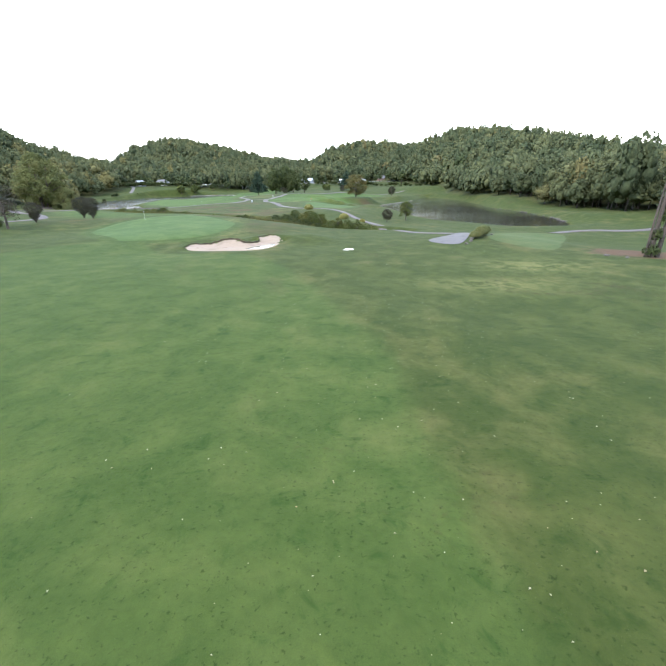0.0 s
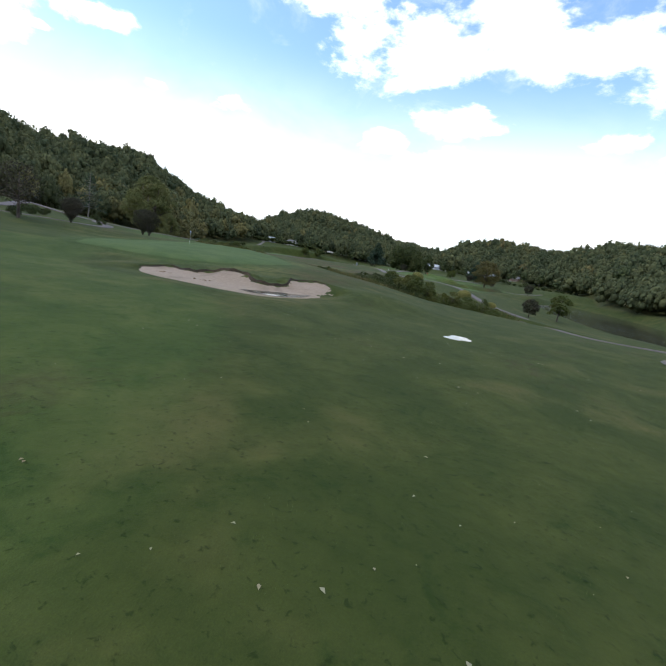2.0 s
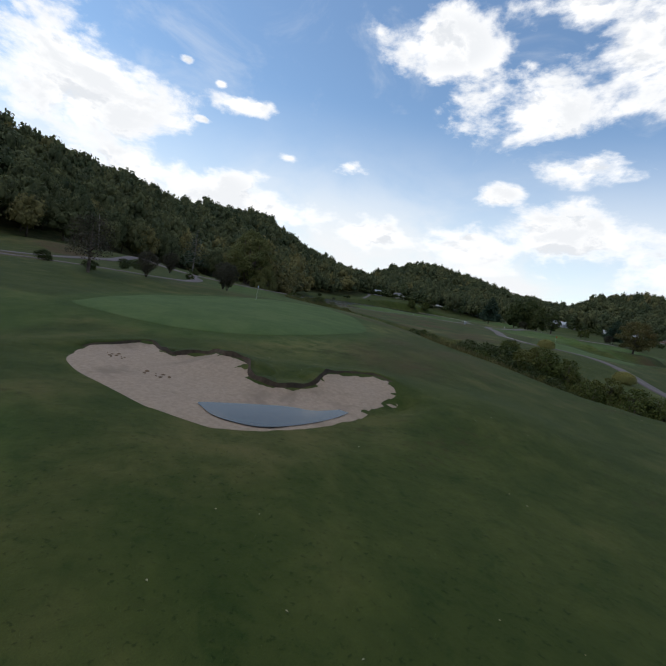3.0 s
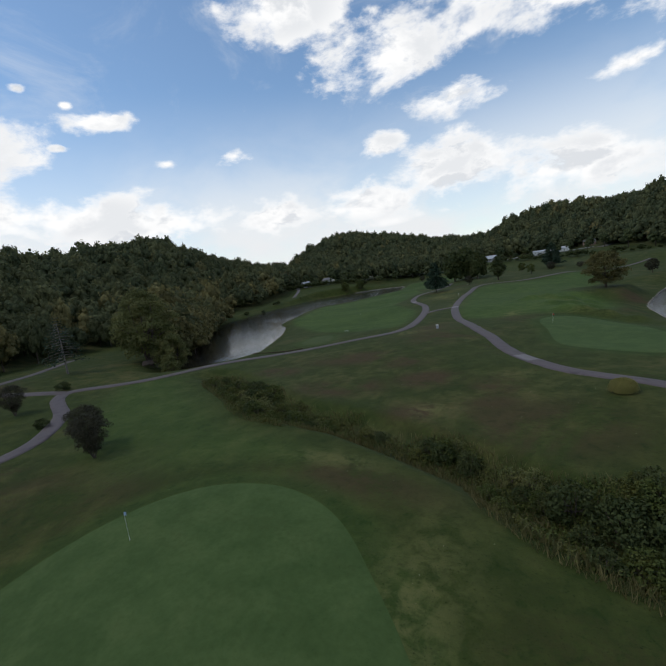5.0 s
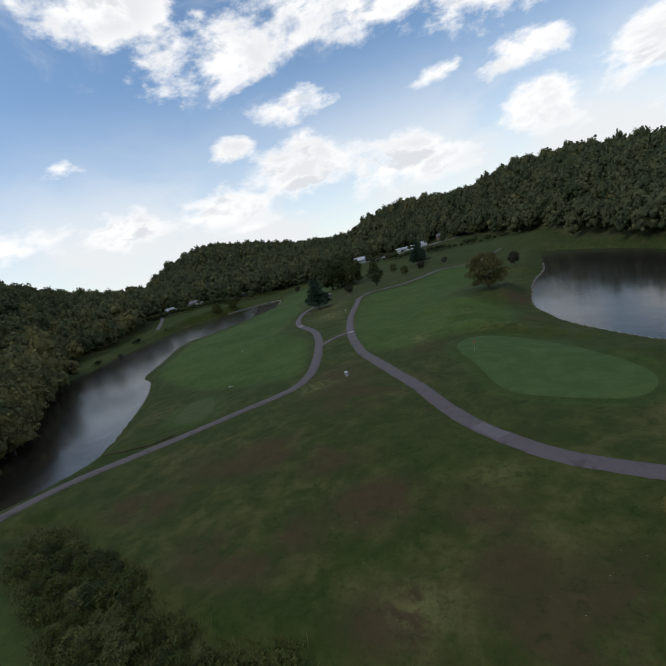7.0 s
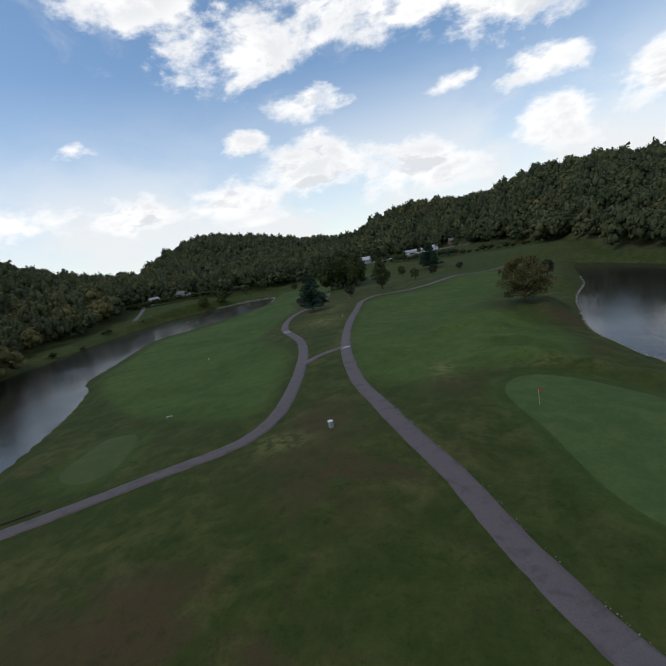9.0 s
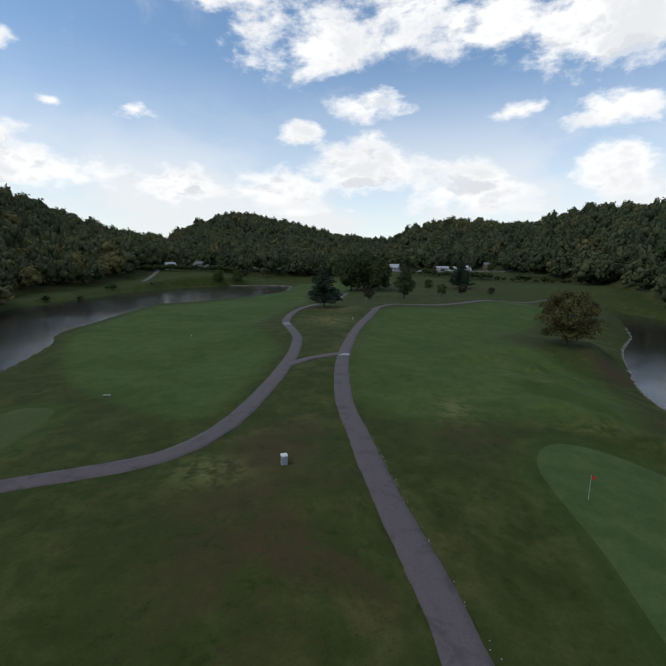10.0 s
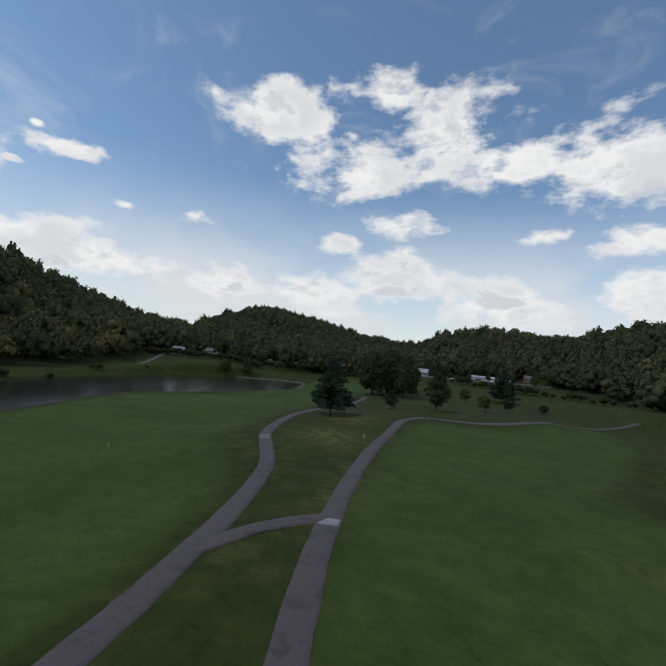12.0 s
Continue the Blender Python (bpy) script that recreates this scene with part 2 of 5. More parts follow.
M_BRICK = make_speckle("brown_brick_wall", (0.20, 0.13, 0.10), (0.28, 0.19, 0.15), 8.0, 0.85, 0.008, (0.16, 0.10, 0.08))
M_ROOF = make_speckle("grey_shingle_roof", (0.10, 0.10, 0.105), (0.16, 0.155, 0.155), 6.0, 0.9, 0.02, (0.08, 0.08, 0.08))
M_PALEROOF = make_speckle("pale_metal_roof", (0.30, 0.31, 0.32), (0.40, 0.41, 0.42), 3.0, 0.5, 0.004, (0.24, 0.25, 0.26))
M_WOOD = make_speckle("weathered_wood", (0.10, 0.08, 0.06), (0.17, 0.14, 0.11), 12.0, 0.9, 0.01, (0.06, 0.05, 0.04))
M_RED = make_speckle("red_flag_cloth", (0.45, 0.03, 0.03), (0.55, 0.05, 0.04), 20.0, 0.8, 0.002)
M_BLUE = make_speckle("pale_blue_flag_cloth", (0.35, 0.45, 0.65), (0.45, 0.55, 0.75), 20.0, 0.8, 0.002)
M_DARKGLASS = make_speckle("dark_window_glass", (0.02, 0.022, 0.025), (0.03, 0.032, 0.036), 2.0, 0.08, 0.0, None, 0.5)


def make_leaf(name, a, b, c, thin=0.25):
    """Foliage that varies leaf by leaf and, more slowly, through the crown."""
    m, g = mat(name)
    isl = g.n("ShaderNodeNewGeometry").outputs["Random Per Island"]
    obj = g.n("ShaderNodeObjectInfo").outputs["Random"]
    n = g.noise(position(g), 0.35, 3.0, 0.6)
    col = g.mix(isl, a, b)
    col = g.mix(g.ramp(g.math("ADD", n, g.math("MULTIPLY", g.math("SUBTRACT", obj, 0.5), 0.15)), 0.45, 0.72, 0.0, 0.85), col, c)
    finish(g, col, 0.75, None, 0.02, 0.5, 0.25, 0.0, thin)
    return m


M_LEAF_GREEN = make_leaf("green_leaves", (0.044, 0.062, 0.012), (0.076, 0.092, 0.018), (0.102, 0.100, 0.022))
M_LEAF_DARK = make_leaf("dark_leaves", (0.030, 0.044, 0.012), (0.050, 0.064, 0.016), (0.062, 0.070, 0.019))
M_LEAF_OAK = make_leaf("turning_oak_leaves", (0.070, 0.070, 0.020), (0.105, 0.096, 0.030), (0.120, 0.092, 0.028))
M_LEAF_YELLOW = make_leaf("yellowing_leaves", (0.084, 0.100, 0.030), (0.128, 0.134, 0.042), (0.150, 0.140, 0.044))
M_LEAF_PURPLE = make_leaf("plum_leaves", (0.028, 0.028, 0.015), (0.046, 0.043, 0.023), (0.050, 0.040, 0.026))
M_NEEDLE = make_leaf("pine_needles", (0.020, 0.042, 0.024), (0.034, 0.058, 0.034), (0.040, 0.062, 0.032), 0.1)
M_WEED = make_leaf("creek_weed_blades", (0.095, 0.090, 0.030), (0.155, 0.130, 0.052), (0.080, 0.092, 0.030))
M_STRAW = make_leaf("ornamental_grass_blades", (0.165, 0.160, 0.042), (0.240, 0.215, 0.066), (0.120, 0.135, 0.038))
M_FALLEN = make_leaf("fallen_leaves", (0.20, 0.18, 0.10), (0.30, 0.29, 0.19), (0.20, 0.11, 0.05), 0.1)


def make_forest_leaf():
    """Woods: each tree has its tone, each spray of leaves its shade; leafy relief on the crowns."""
    m, g = mat("forest_leaves")
    p = position(g)
    isl = g.n("ShaderNodeNewGeometry").outputs["Random Per Island"]
    tone = g.n("ShaderNodeAttribute", attr="tone").outputs["Fac"]
    a = g.mix(g.ramp(tone, 0.0, 0.7, smooth=False), (0.060, 0.076, 0.038), (0.112, 0.119, 0.055))
    a = g.mix(g.ramp(tone, 0.80, 0.97), a, (0.175, 0.150, 0.060))
    a = g.mix(g.ramp(tone, 0.95, 0.99), a, (0.150, 0.108, 0.058))
    fine = g.noise(p, 1.9, 5.0, 0.68)
    col = g.mix(g.math("MULTIPLY", isl, 0.8), g.mix(1.0, a, (1.25, 1.25, 1.2), "MULTIPLY"), g.mix(1.0, a, (0.62, 0.66, 0.66), "MULTIPLY"))
    col = g.mix(g.ramp(fine, 0.40, 0.62, 0.5, 0.0), col, g.mix(1.0, a, (0.5, 0.54, 0.5), "MULTIPLY"))
    finish(g, col, 0.85, fine, 0.4, 0.5, 0.15, 0.0, 0.25)
    return m


M_FOREST = make_forest_leaf()


def make_water(name, tint, wave, rough=0.06):
    m, g = mat(name)
    p = position(g)
    h = g.math("ADD", g.noise(p, 1.4, 3.0, 0.6), g.math("MULTIPLY", g.noise(p, 0.25, 2.0, 0.5), 1.5))
    calm = g.ramp(g.noise(p, 0.03, 2.0, 0.5), 0.4, 0.65, 0.25, 1.0)
    b = g.n("ShaderNodeBsdfPrincipled")
    g.put(b.inputs["Base Color"], tint)
    g.put(b.inputs["Roughness"], rough)
    g.put(b.inputs["IOR"], 1.33)
    bn = g.n("ShaderNodeBump")
    g.put(bn.inputs["Strength"], g.math("MULTIPLY", calm, wave))
    g.put(bn.inputs["Distance"], 0.05)
    g.put(bn.inputs["Height"], h)
    g.put(b.inputs["Normal"], bn.outputs[0])
    out = g.n("ShaderNodeOutputMaterial")
    g.put(out.inputs[0], b.outputs[0])
    return m


M_WATER = make_water("pond_water", (0.026, 0.022, 0.016), 1.3, 0.15)
M_WATER_E = make_water("still_pond_water", (0.022, 0.020, 0.016), 0.75, 0.10)
M_PUDDLE = make_water("rain_puddle", (0.06, 0.055, 0.045), 0.2, 0.10)

# ---- plan ----
WATER_L, WATER_R = 1.6, -1.1
POND_L = [(-111, 153), (-104, 164), (-104, 177), (-108, 189), (-117, 211), (-129, 232), (-139, 243), (-145, 264), (-154, 292),
          (-157, 310), (-151, 321), (-143, 341), (-134, 363), (-131, 394), (-136, 425), (-144, 440), (-166, 438), (-189, 417),
          (-202, 399), (-206, 375), (-208, 350), (-206, 322), (-202, 298), (-196, 262), (-184, 236), (-164, 208), (-140, 178), (-126, 162)]
POND_R = [(5.6, 262), (0.6, 245), (-1.2, 234), (-1, 226), (-0.6, 216), (3.2, 200), (8, 187), (15, 172), (20, 163), (33, 149), (43, 135), (58, 133), (65, 147), (68, 175),
          (67, 200), (63, 229), (64, 270), (62, 318), (48, 374), (32.5, 333), (24, 306), (16.4, 290), (10, 276)]
PATH_R = [(-59.5, 304), (-59.8, 272), (-58.7, 251), (-56.2, 231), (-54, 219), (-50.7, 205.7), (-46.8, 194.8), (-44.2, 187.5), (-41.3, 180.5), (-38.2, 173.5),
          (-35, 164.5), (-31.7, 156.5), (-28.3, 151), (-24.9, 147), (-20.8, 143.8), (-16, 140.3), (-8, 133), (0, 117), (6, 102), (11.5, 92), (16, 84)]
PATH_FAR = [(-60.5, 300), (-56, 315), (-51.8, 319.6), (-37.7, 326.6), (-24.5, 340), (-7.7, 368), (12.2, 386), (30, 405)]
PATH_L = [(-87, 380), (-83.5, 348), (-84.5, 328), (-87, 310), (-87.4, 295), (-85.6, 281), (-81.4, 266.5), (-75.6, 255.5), (-71, 246), (-67, 232), (-64.9, 222),
          (-63.3, 212), (-61.9, 201), (-61.5, 192.5), (-62.8, 186), (-66, 181.8), (-73.9, 176.8), (-82.8, 171), (-88.2, 167), (-94.1, 161.2),
          (-98.2, 154.6), (-101.2, 148), (-105, 141.6), (-110.5, 136), (-115, 131), (-112, 126.5), (-101, 121), (-95, 116), (-90.8, 110.9),
          (-88.8, 104), (-89.4, 98.6), (-92, 92), (-98, 78), (-102, 66)]
PATH_BR = [(-56.2, 232.3), (-59.5, 229), (-62.2, 224.8), (-64.6, 219)]
PATH_LOOP = [(-84, 10), (-94, 40), (-102, 64), (-108, 80), (-118.8, 101.8), (-122.9, 110), (-137, 125.7), (-147.4, 138.7), (-160, 152), (-170, 163)]
PATH_LINK = [(-115.5, 130), (-121, 128), (-131, 121)]
PATH_EAST = [(44, 107), (49, 110.5), (55, 111.5), (61, 110.5), (67, 111.5), (76, 117), (92, 125)]
CREEK = [(-91, 147.5), (-84, 144), (-70, 134), (-58, 128), (-48, 125.5), (-40, 122), (-33, 118.5), (-27, 114), (-20, 110), (-10, 106), (0, 104), (8, 108)]
GREEN_1 = [(-43.8, 70.2), (-46, 72.4), (-51.5, 77.5), (-57, 82.5), (-60.2, 87.5), (-61.1, 96.0), (-59.3, 102.6), (-55.1, 107.3), (-49.5, 109.2), (-44.9, 108.8), (-40.5, 106.5), (-35.9, 101.7), (-32.4, 97.3), (-30.3, 92.8), (-29.2, 86), (-29.2, 80), (-31, 75.3), (-34.4, 72.6), (-39.5, 70.9)]
GREEN_2 = [(-29.1, 192.5), (-27.5, 197.4), (-23.9, 199.6), (-18.5, 198), (-13.5, 193), (-10.7, 185), (-8.7, 176.5), (-7.3, 169.6), (-7.1, 165.1), (-8.3, 161.9), (-10.6, 159.5), (-13.5, 158.8), (-17.7, 160.6), (-21.5, 163.2),
           (-24.3, 165.5), (-26, 169.5), (-26.8, 175), (-27.4, 181.5), (-28.5, 186.8)]
TEE_1 = [(-90.0, 181.5), (-91.6, 188), (-91.8, 193.5), (-87.0, 194), (-83.5, 188.5), (-81.0, 181.0), (-84.5, 178.4)]
TEE_2 = [(21, 77), (25.5, 68.5), (29.5, 68.5), (37, 84), (44, 101), (38, 109), (30, 103), (24, 89)]
BUNKER_FRONT = [(-16.1, 73.6), (-15.7, 71.0), (-15.8, 69.3), (-16.1, 68.0), (-16.5, 66.8), (-17.0, 65.9), (-17.6, 65.1), (-18.5, 64.7), (-19.6, 64.4), (-20.8, 64.1), (-22.3, 64.0), (-24.0, 63.9), (-26.0, 63.8), (-28.2, 64.2)]
BUNKER_BACK = [(-29.5, 65.1), (-30.3, 66.2), (-30.4, 67.5), (-30.6, 69.2), (-30.0, 69.7), (-28.2, 69.2), (-27.1, 69.2), (-26.7, 70.5), (-25.8, 70.9), (-24.5, 70.6), (-23.6, 71.1), (-22.8, 70.9), (-21.9, 70.2), (-21.0, 70.0),
               (-20.1, 70.4), (-19.7, 71.4), (-19.5, 72.6), (-19.8, 73.6), (-20.0, 74.4), (-19.7, 75.4), (-19.0, 76.5), (-18.1, 77.0), (-17.2, 76.6), (-15.8, 75.0)]
# The sand's own levels: x, y, z.
SAND = [(-29.5, 65.1, 2.82), (-30, 68, 2.86), (-27, 70, 2.88), (-24.4, 70.4, 3.5), (-23, 71, 3.4), (-21, 70, 3.0), (-19.8, 71.5, 2.92), (-19.8, 74.2, 3.4), (-18.5, 76.8, 3.45), (-15.6, 74, 3.3),
        (-26, 63.8, 2.8), (-22, 64, 2.8), (-18.5, 64.7, 2.8), (-16.3, 67.5, 2.82), (-15.8, 70, 2.85), (-24.5, 67.2, 2.84), (-22, 67.5, 2.80), (-18, 68.6, 2.76), (-17, 71, 2.78), (-18.8, 66.6, 2.76), (-17.2, 67.4, 2.76)]
BUNKER = BUNKER_BACK + BUNKER_FRONT
PAD = [(10.3, 75.8), (15, 81.7), (18, 87), (20, 86), (18.3, 80.3), (15.1, 71.8), (11.9, 71.9)]

# Spot heights of the land between the hills: x, y, z.
SPOTS = np.array([(0, 0, 2.8), (0, 30, 2.6), (12, 38, 1.7), (35, 45, 1.8), (-3, 68, 2.5), (-35, 30, 3.2), (-46, 60, 3.7), (-48, 95, 4.8), (-50, 106, 5.3), (-38, 82, 4.1),
                  (-22, 92, 4.1), (-8, 100, 2.4), (18, 78, 2.8), (45, 95, 0.7), (30, 120, -0.4), (45, 118, -0.4), (20, 110, 1.0), (60, 110, 0.2), (14, 131, 0.5), (26, 141, -0.6), (36, 136, -0.8), (-56, 79, 3.5), (-63, 86, 3.8), (-75, 94, 4.8), (-110, 118, 5.2), (-140, 112, 8.5), (-45, 142, 4.2), (-19, 139, 4.7),
                  (-50, 185, 5.3), (-18, 176, 3.6), (-8, 258, 4.2), (-32, 220, 5.2), (-85, 200, 3.0), (-82, 265, 4.4), (-66, 305, 5.2), (-40, 350, 5.6),
                  (-20, 560, 12.5), (-80, 535, 12.0), (-228, 455, 12.0), (-205, 535, 12.0), (-110, 470, 6.0), (20, 320, 3.8), (60, 430, 8.0), (90, 150, 1.6), (76, 190, 0.6), (110, 260, 5.0), (-112, 270, 2.6), (-122, 330, 2.4), (-116, 395, 2.8), (-100, 225, 2.5), (-138, 455, 3.2),
                  (2, 285, 0.6), (14, 325, 0.8), (28, 368, 1.2), (-7, 232, 1.4), (-1, 200, 0.8), (-30, 154, 4.8), (-38, 172, 4.9), (-56, 230, 4.8), (-33, 61, 2.7), (-62, 190, 4.8)], float)


def seg_distance(x, y, pts, closed=False):
    """Distance of points to a line through pts, and how far along it they lie."""
    p = np.array(pts, float)
    if closed:
        p = np.vstack([p, p[:1]])
    best = np.full(np.shape(x), 1e9)
    for a, b in zip(p[:-1], p[1:]):
        d = b - a
        t = np.clip(((x - a[0]) * d[0] + (y - a[1]) * d[1]) / (d @ d), 0, 1)
        best = np.minimum(best, np.hypot(x - a[0] - t * d[0], y - a[1] - t * d[1]))
    return best


def inside(x, y, pts):
    p = np.array(pts, float)
    odd = np.zeros(np.shape(x), bool)
    for (ax, ay), (bx, by) in zip(p, np.roll(p, -1, 0)):
        if ay != by:
            odd ^= ((ay > y) != (by > y)) & (x < (bx - ax) * (y - ay) / (by - ay) + ax)
    return odd


def signed(x, y, pts):
    d = seg_distance(x, y, pts, True)
    return np.where(inside(x, y, pts), -d, d)


def step(a, b, x):
    t = np.clip((x - a) / (b - a), 0, 1)
    return t * t * (3 - 2 * t)


def smooth_outline(pts, per=6, closed=True):
    """A Catmull-Rom curve through the points."""
    p = np.array(pts, float)
    n = len(p)
    out = []
    for i in range(n if closed else n - 1):
        if closed:
            a, b, c, d = p[(i - 1) % n], p[i], p[(i + 1) % n], p[(i + 2) % n]
        else:
            a, b, c, d = p[max(i - 1, 0)], p[i], p[i + 1], p[min(i + 2, n - 1)]
        for k in range(per):
            t = k / per
            out.append(0.5 * (2 * b + (c - a) * t + (2 * a - 5 * b + 4 * c - d) * t * t + (3 * b - a - 3 * c + d) * t ** 3))
    if not closed:
        out.append(p[-1])
    return np.array(out)


POND_L, POND_R = smooth_outline(POND_L, 3), smooth_outline(POND_R, 3)
GREEN_1, GREEN_2, TEE_1, TEE_2, BUNKER = (smooth_outline(p, 5) for p in (GREEN_1, GREEN_2, TEE_1, TEE_2, BUNKER))

# Hills round the valley, seen from its middle: bearing from +y to the right, foot, crest distance, crest height.
MIDDLE = (-30.0, 120.0)
HILLS = np.array([(-180, 150, 420, 25), (-130, 125, 330, 46), (-94, 120, 320, 62), (-75, 158, 338, 52), (-66, 176, 410, 49), (-60, 184, 446, 56), (-52, 222, 560, 72), (-46, 274, 700, 56), (-41, 300, 690, 34), (-36, 350, 766, 26), (-34, 420, 833, 28), (-31, 480, 990, 67), (-26, 500, 1046, 93), (-20, 500, 1043, 75), (-13, 520, 1008, 47), (-7, 500, 951, 36), (-3.5, 480, 783, 55), (2, 470, 778, 66), (8, 440, 736, 52), (12, 400, 652, 57), (15.5, 350, 651, 66), (21, 250, 609, 58), (28, 206, 549, 44), (40, 162, 473, 21), (50, 140, 439, 16), (90, 120, 400, 22), (140, 140, 400, 24), (180, 150, 420, 25)])


def hill(x, y):
    az = np.degrees(np.arctan2(x - MIDDLE[0], y - MIDDLE[1]))
    r = np.hypot(x - MIDDLE[0], y - MIDDLE[1])
    foot, crest, high = (np.interp(az, HILLS[:, 0], HILLS[:, k]) for k in (1, 2, 3))
    s = np.clip((r - foot) / (crest - foot), 0, 3)
    up = np.where(s < 1, np.sin(np.clip(s, 0, 1) * math.pi / 2) ** 1.35, 1 - 0.25 * (s - 1))
    return high * np.clip(up, 0, None), s


def land(x, y):
    """The height of the ground at places x, y (arrays)."""
    x, y = np.asarray(x, float), np.asarray(y, float)
    top = np.zeros(x.shape)
    total = np.zeros(x.shape)
    for sx, sy, sz in SPOTS:
        w = 1 / (((x - sx) ** 2 + (y - sy) ** 2 + 60.0) ** 1.6)
        top += w * sz
        total += w
    h = top / total
    h = h + 0.35 * np.sin(x * 0.11 + 1.3 * np.sin(y * 0.045)) * np.sin(y * 0.083 + 0.6) * step(20, 60, np.hypot(x, y - 20))
    # Mounds behind the sand, round the second green, and beside the far path.
    for mx, my, mz, mr in ((-27.0, 72.5, 0.25, 2.4), (-21.8, 73.4, 0.35, 2.0), (-12, 78, 0.9, 5), (-32, 233, 1.6, 3.2), (-27, 236, 1.9, 3.2), (-21, 235, 1.9, 3.2), (-16, 229, 1.6, 3.2), (-26, 220, 1.0, 2.6), (-20.5, 220.5, 1.2, 2.8), (-17, 215.5, 1.0, 2.8), (-23, 209, 1.6, 3.0), (-19, 206, 2.0, 3.0), (-14, 203, 1.9, 3.0), (-9, 199, 1.6, 3.2), (-3, 194, 1.3, 4.5), (0, 172, 1.0, 5), (-20, 250, 0.8, 7)):
        h = h + mz * np.exp(-((x - mx) ** 2 + (y - my) ** 2) / mr ** 2)
    up, _ = hill(x, y)
    h = h + up
    c = seg_distance(x, y, CREEK)
    h = h - 1.9 * (1 - step(0.8, 5.0, c))
    # The sand climbs from its low front edge; behind it the turf stands up as a lip and a soft bank.
    b = signed(x, y, BUNKER)
    climb = np.maximum(0, seg_distance(x, y, BUNKER_FRONT) - 1.6)
    top, total = 0.0, 0.0
    for sx, sy, sz in SAND:
        w = 1 / (((x - sx) ** 2 + (y - sy) ** 2 + 0.3) ** 1.7)
        top, total = top + w * sz, total + w
    sand = top / total
    h = h + np.maximum(0, sand + 0.36 * step(0.2, 1.6, climb) - h) * (1 - step(0.3, 4.5, b))
    h = h + np.maximum(0, h - 2.84) * -(1 - step(0.0, 2.5, b)) * (1 - step(0.0, 0.6, climb))
    h = h + (sand - h) * (1 - step(-0.55, 0.1, b))
    for pts, level, wide in ((POND_L, WATER_L, 6.5), (POND_R, WATER_R, 8.0)):
        d = signed(x, y, pts)
        bank = level + 0.35 + (h - level - 0.35) * step(0.0, wide, d)
        h = np.where(d < wide, np.where(d > 0, np.minimum(h, bank) * 0.15 + bank * 0.85, level + 0.35 - 1.6 * step(0.0, 1.6, -d)), h)
    return h


def part(name, data, material, parent=None, label=""):
    """One mesh object, from a bmesh or from (verts, faces), under a thing."""
    me = bpy.data.meshes.new(name)
    if isinstance(data, bmesh.types.BMesh):
        data.to_mesh(me)
        data.free()
    else:
        me.from_pydata(*([list(map(tuple, data[0])), [], [tuple(f) for f in data[1]]]))
    me.materials.append(material)
    ob = new(name, me)
    if parent is not None:
        ob.parent = parent
    if label:
        ob["label"] = label
    return ob


def shade_smooth(ob):
    ob.data.polygons.foreach_set("use_smooth", [True] * len(ob.data.polygons))
    return ob


def quad_mesh(name, verts, quads, material):
    """A big mesh from numpy arrays, quickly."""
    me = bpy.data.meshes.new(name)
    n, k = len(quads), quads.shape[1]
    me.vertices.add(len(verts))
    me.vertices.foreach_set("co", np.asarray(verts, np.float32).ravel())
    me.loops.add(n * k)
    me.loops.foreach_set("vertex_index", quads.astype(np.int32).ravel())
    me.polygons.add(n)
    me.polygons.foreach_set("loop_start", np.arange(0, n * k, k, dtype=np.int32))
    me.update(calc_edges=True)
    me.materials.append(material)
    return me


# ---- ground ----
def graded(lo, hi, near, fine, far_lo, far_hi):
    """Grid lines: fine from lo to hi, then ever wider to far_lo and far_hi. near: inner stretch of half the step."""
    mid = []
    v = lo
    while v < hi:
        mid.append(v)
        v += fine * (0.45 if near[0] <= v < near[1] else 1.0)
    out, s, v = [], fine, mid[-1]
    while v < far_hi:
        s *= 1.07
        v += s
        out.append(v)
    low, s, v = [], fine, lo
    while v > far_lo:
        s *= 1.07
        v -= s
        low.append(v)
    return np.array(low[::-1] + mid + out)


GX = graded(-215, 75, (-64, 12), 1.7, -2600, 2600)
GY = graded(-30, 400, (45, 205), 1.9, -2200, 2900)
XX, YY = np.meshgrid(GX, GY)
ZZ = land(XX, YY)
nx, ny = len(GX), len(GY)
idx = np.arange(nx * ny).reshape(ny, nx)
quads = np.stack([idx[:-1, :-1], idx[:-1, 1:], idx[1:, 1:], idx[1:, :-1]], -1).reshape(-1, 4)
ground_mesh = quad_mesh("ground", np.stack([XX, YY, ZZ], -1).reshape(-1, 3), quads, M_GROUND)


def at(x, y):
    """The height of the ground sheet itself at x, y."""
    x, y = np.asarray(x, float), np.asarray(y, float)
    i = np.clip(np.searchsorted(GX, x) - 1, 0, nx - 2)
    j = np.clip(np.searchsorted(GY, y) - 1, 0, ny - 2)
    u = (x - GX[i]) / (GX[i + 1] - GX[i])
    v = (y - GY[j]) / (GY[j + 1] - GY[j])
    return (ZZ[j, i] * (1 - u) * (1 - v) + ZZ[j, i + 1] * u * (1 - v) + ZZ[j + 1, i] * (1 - u) * v + ZZ[j + 1, i + 1] * u * v)


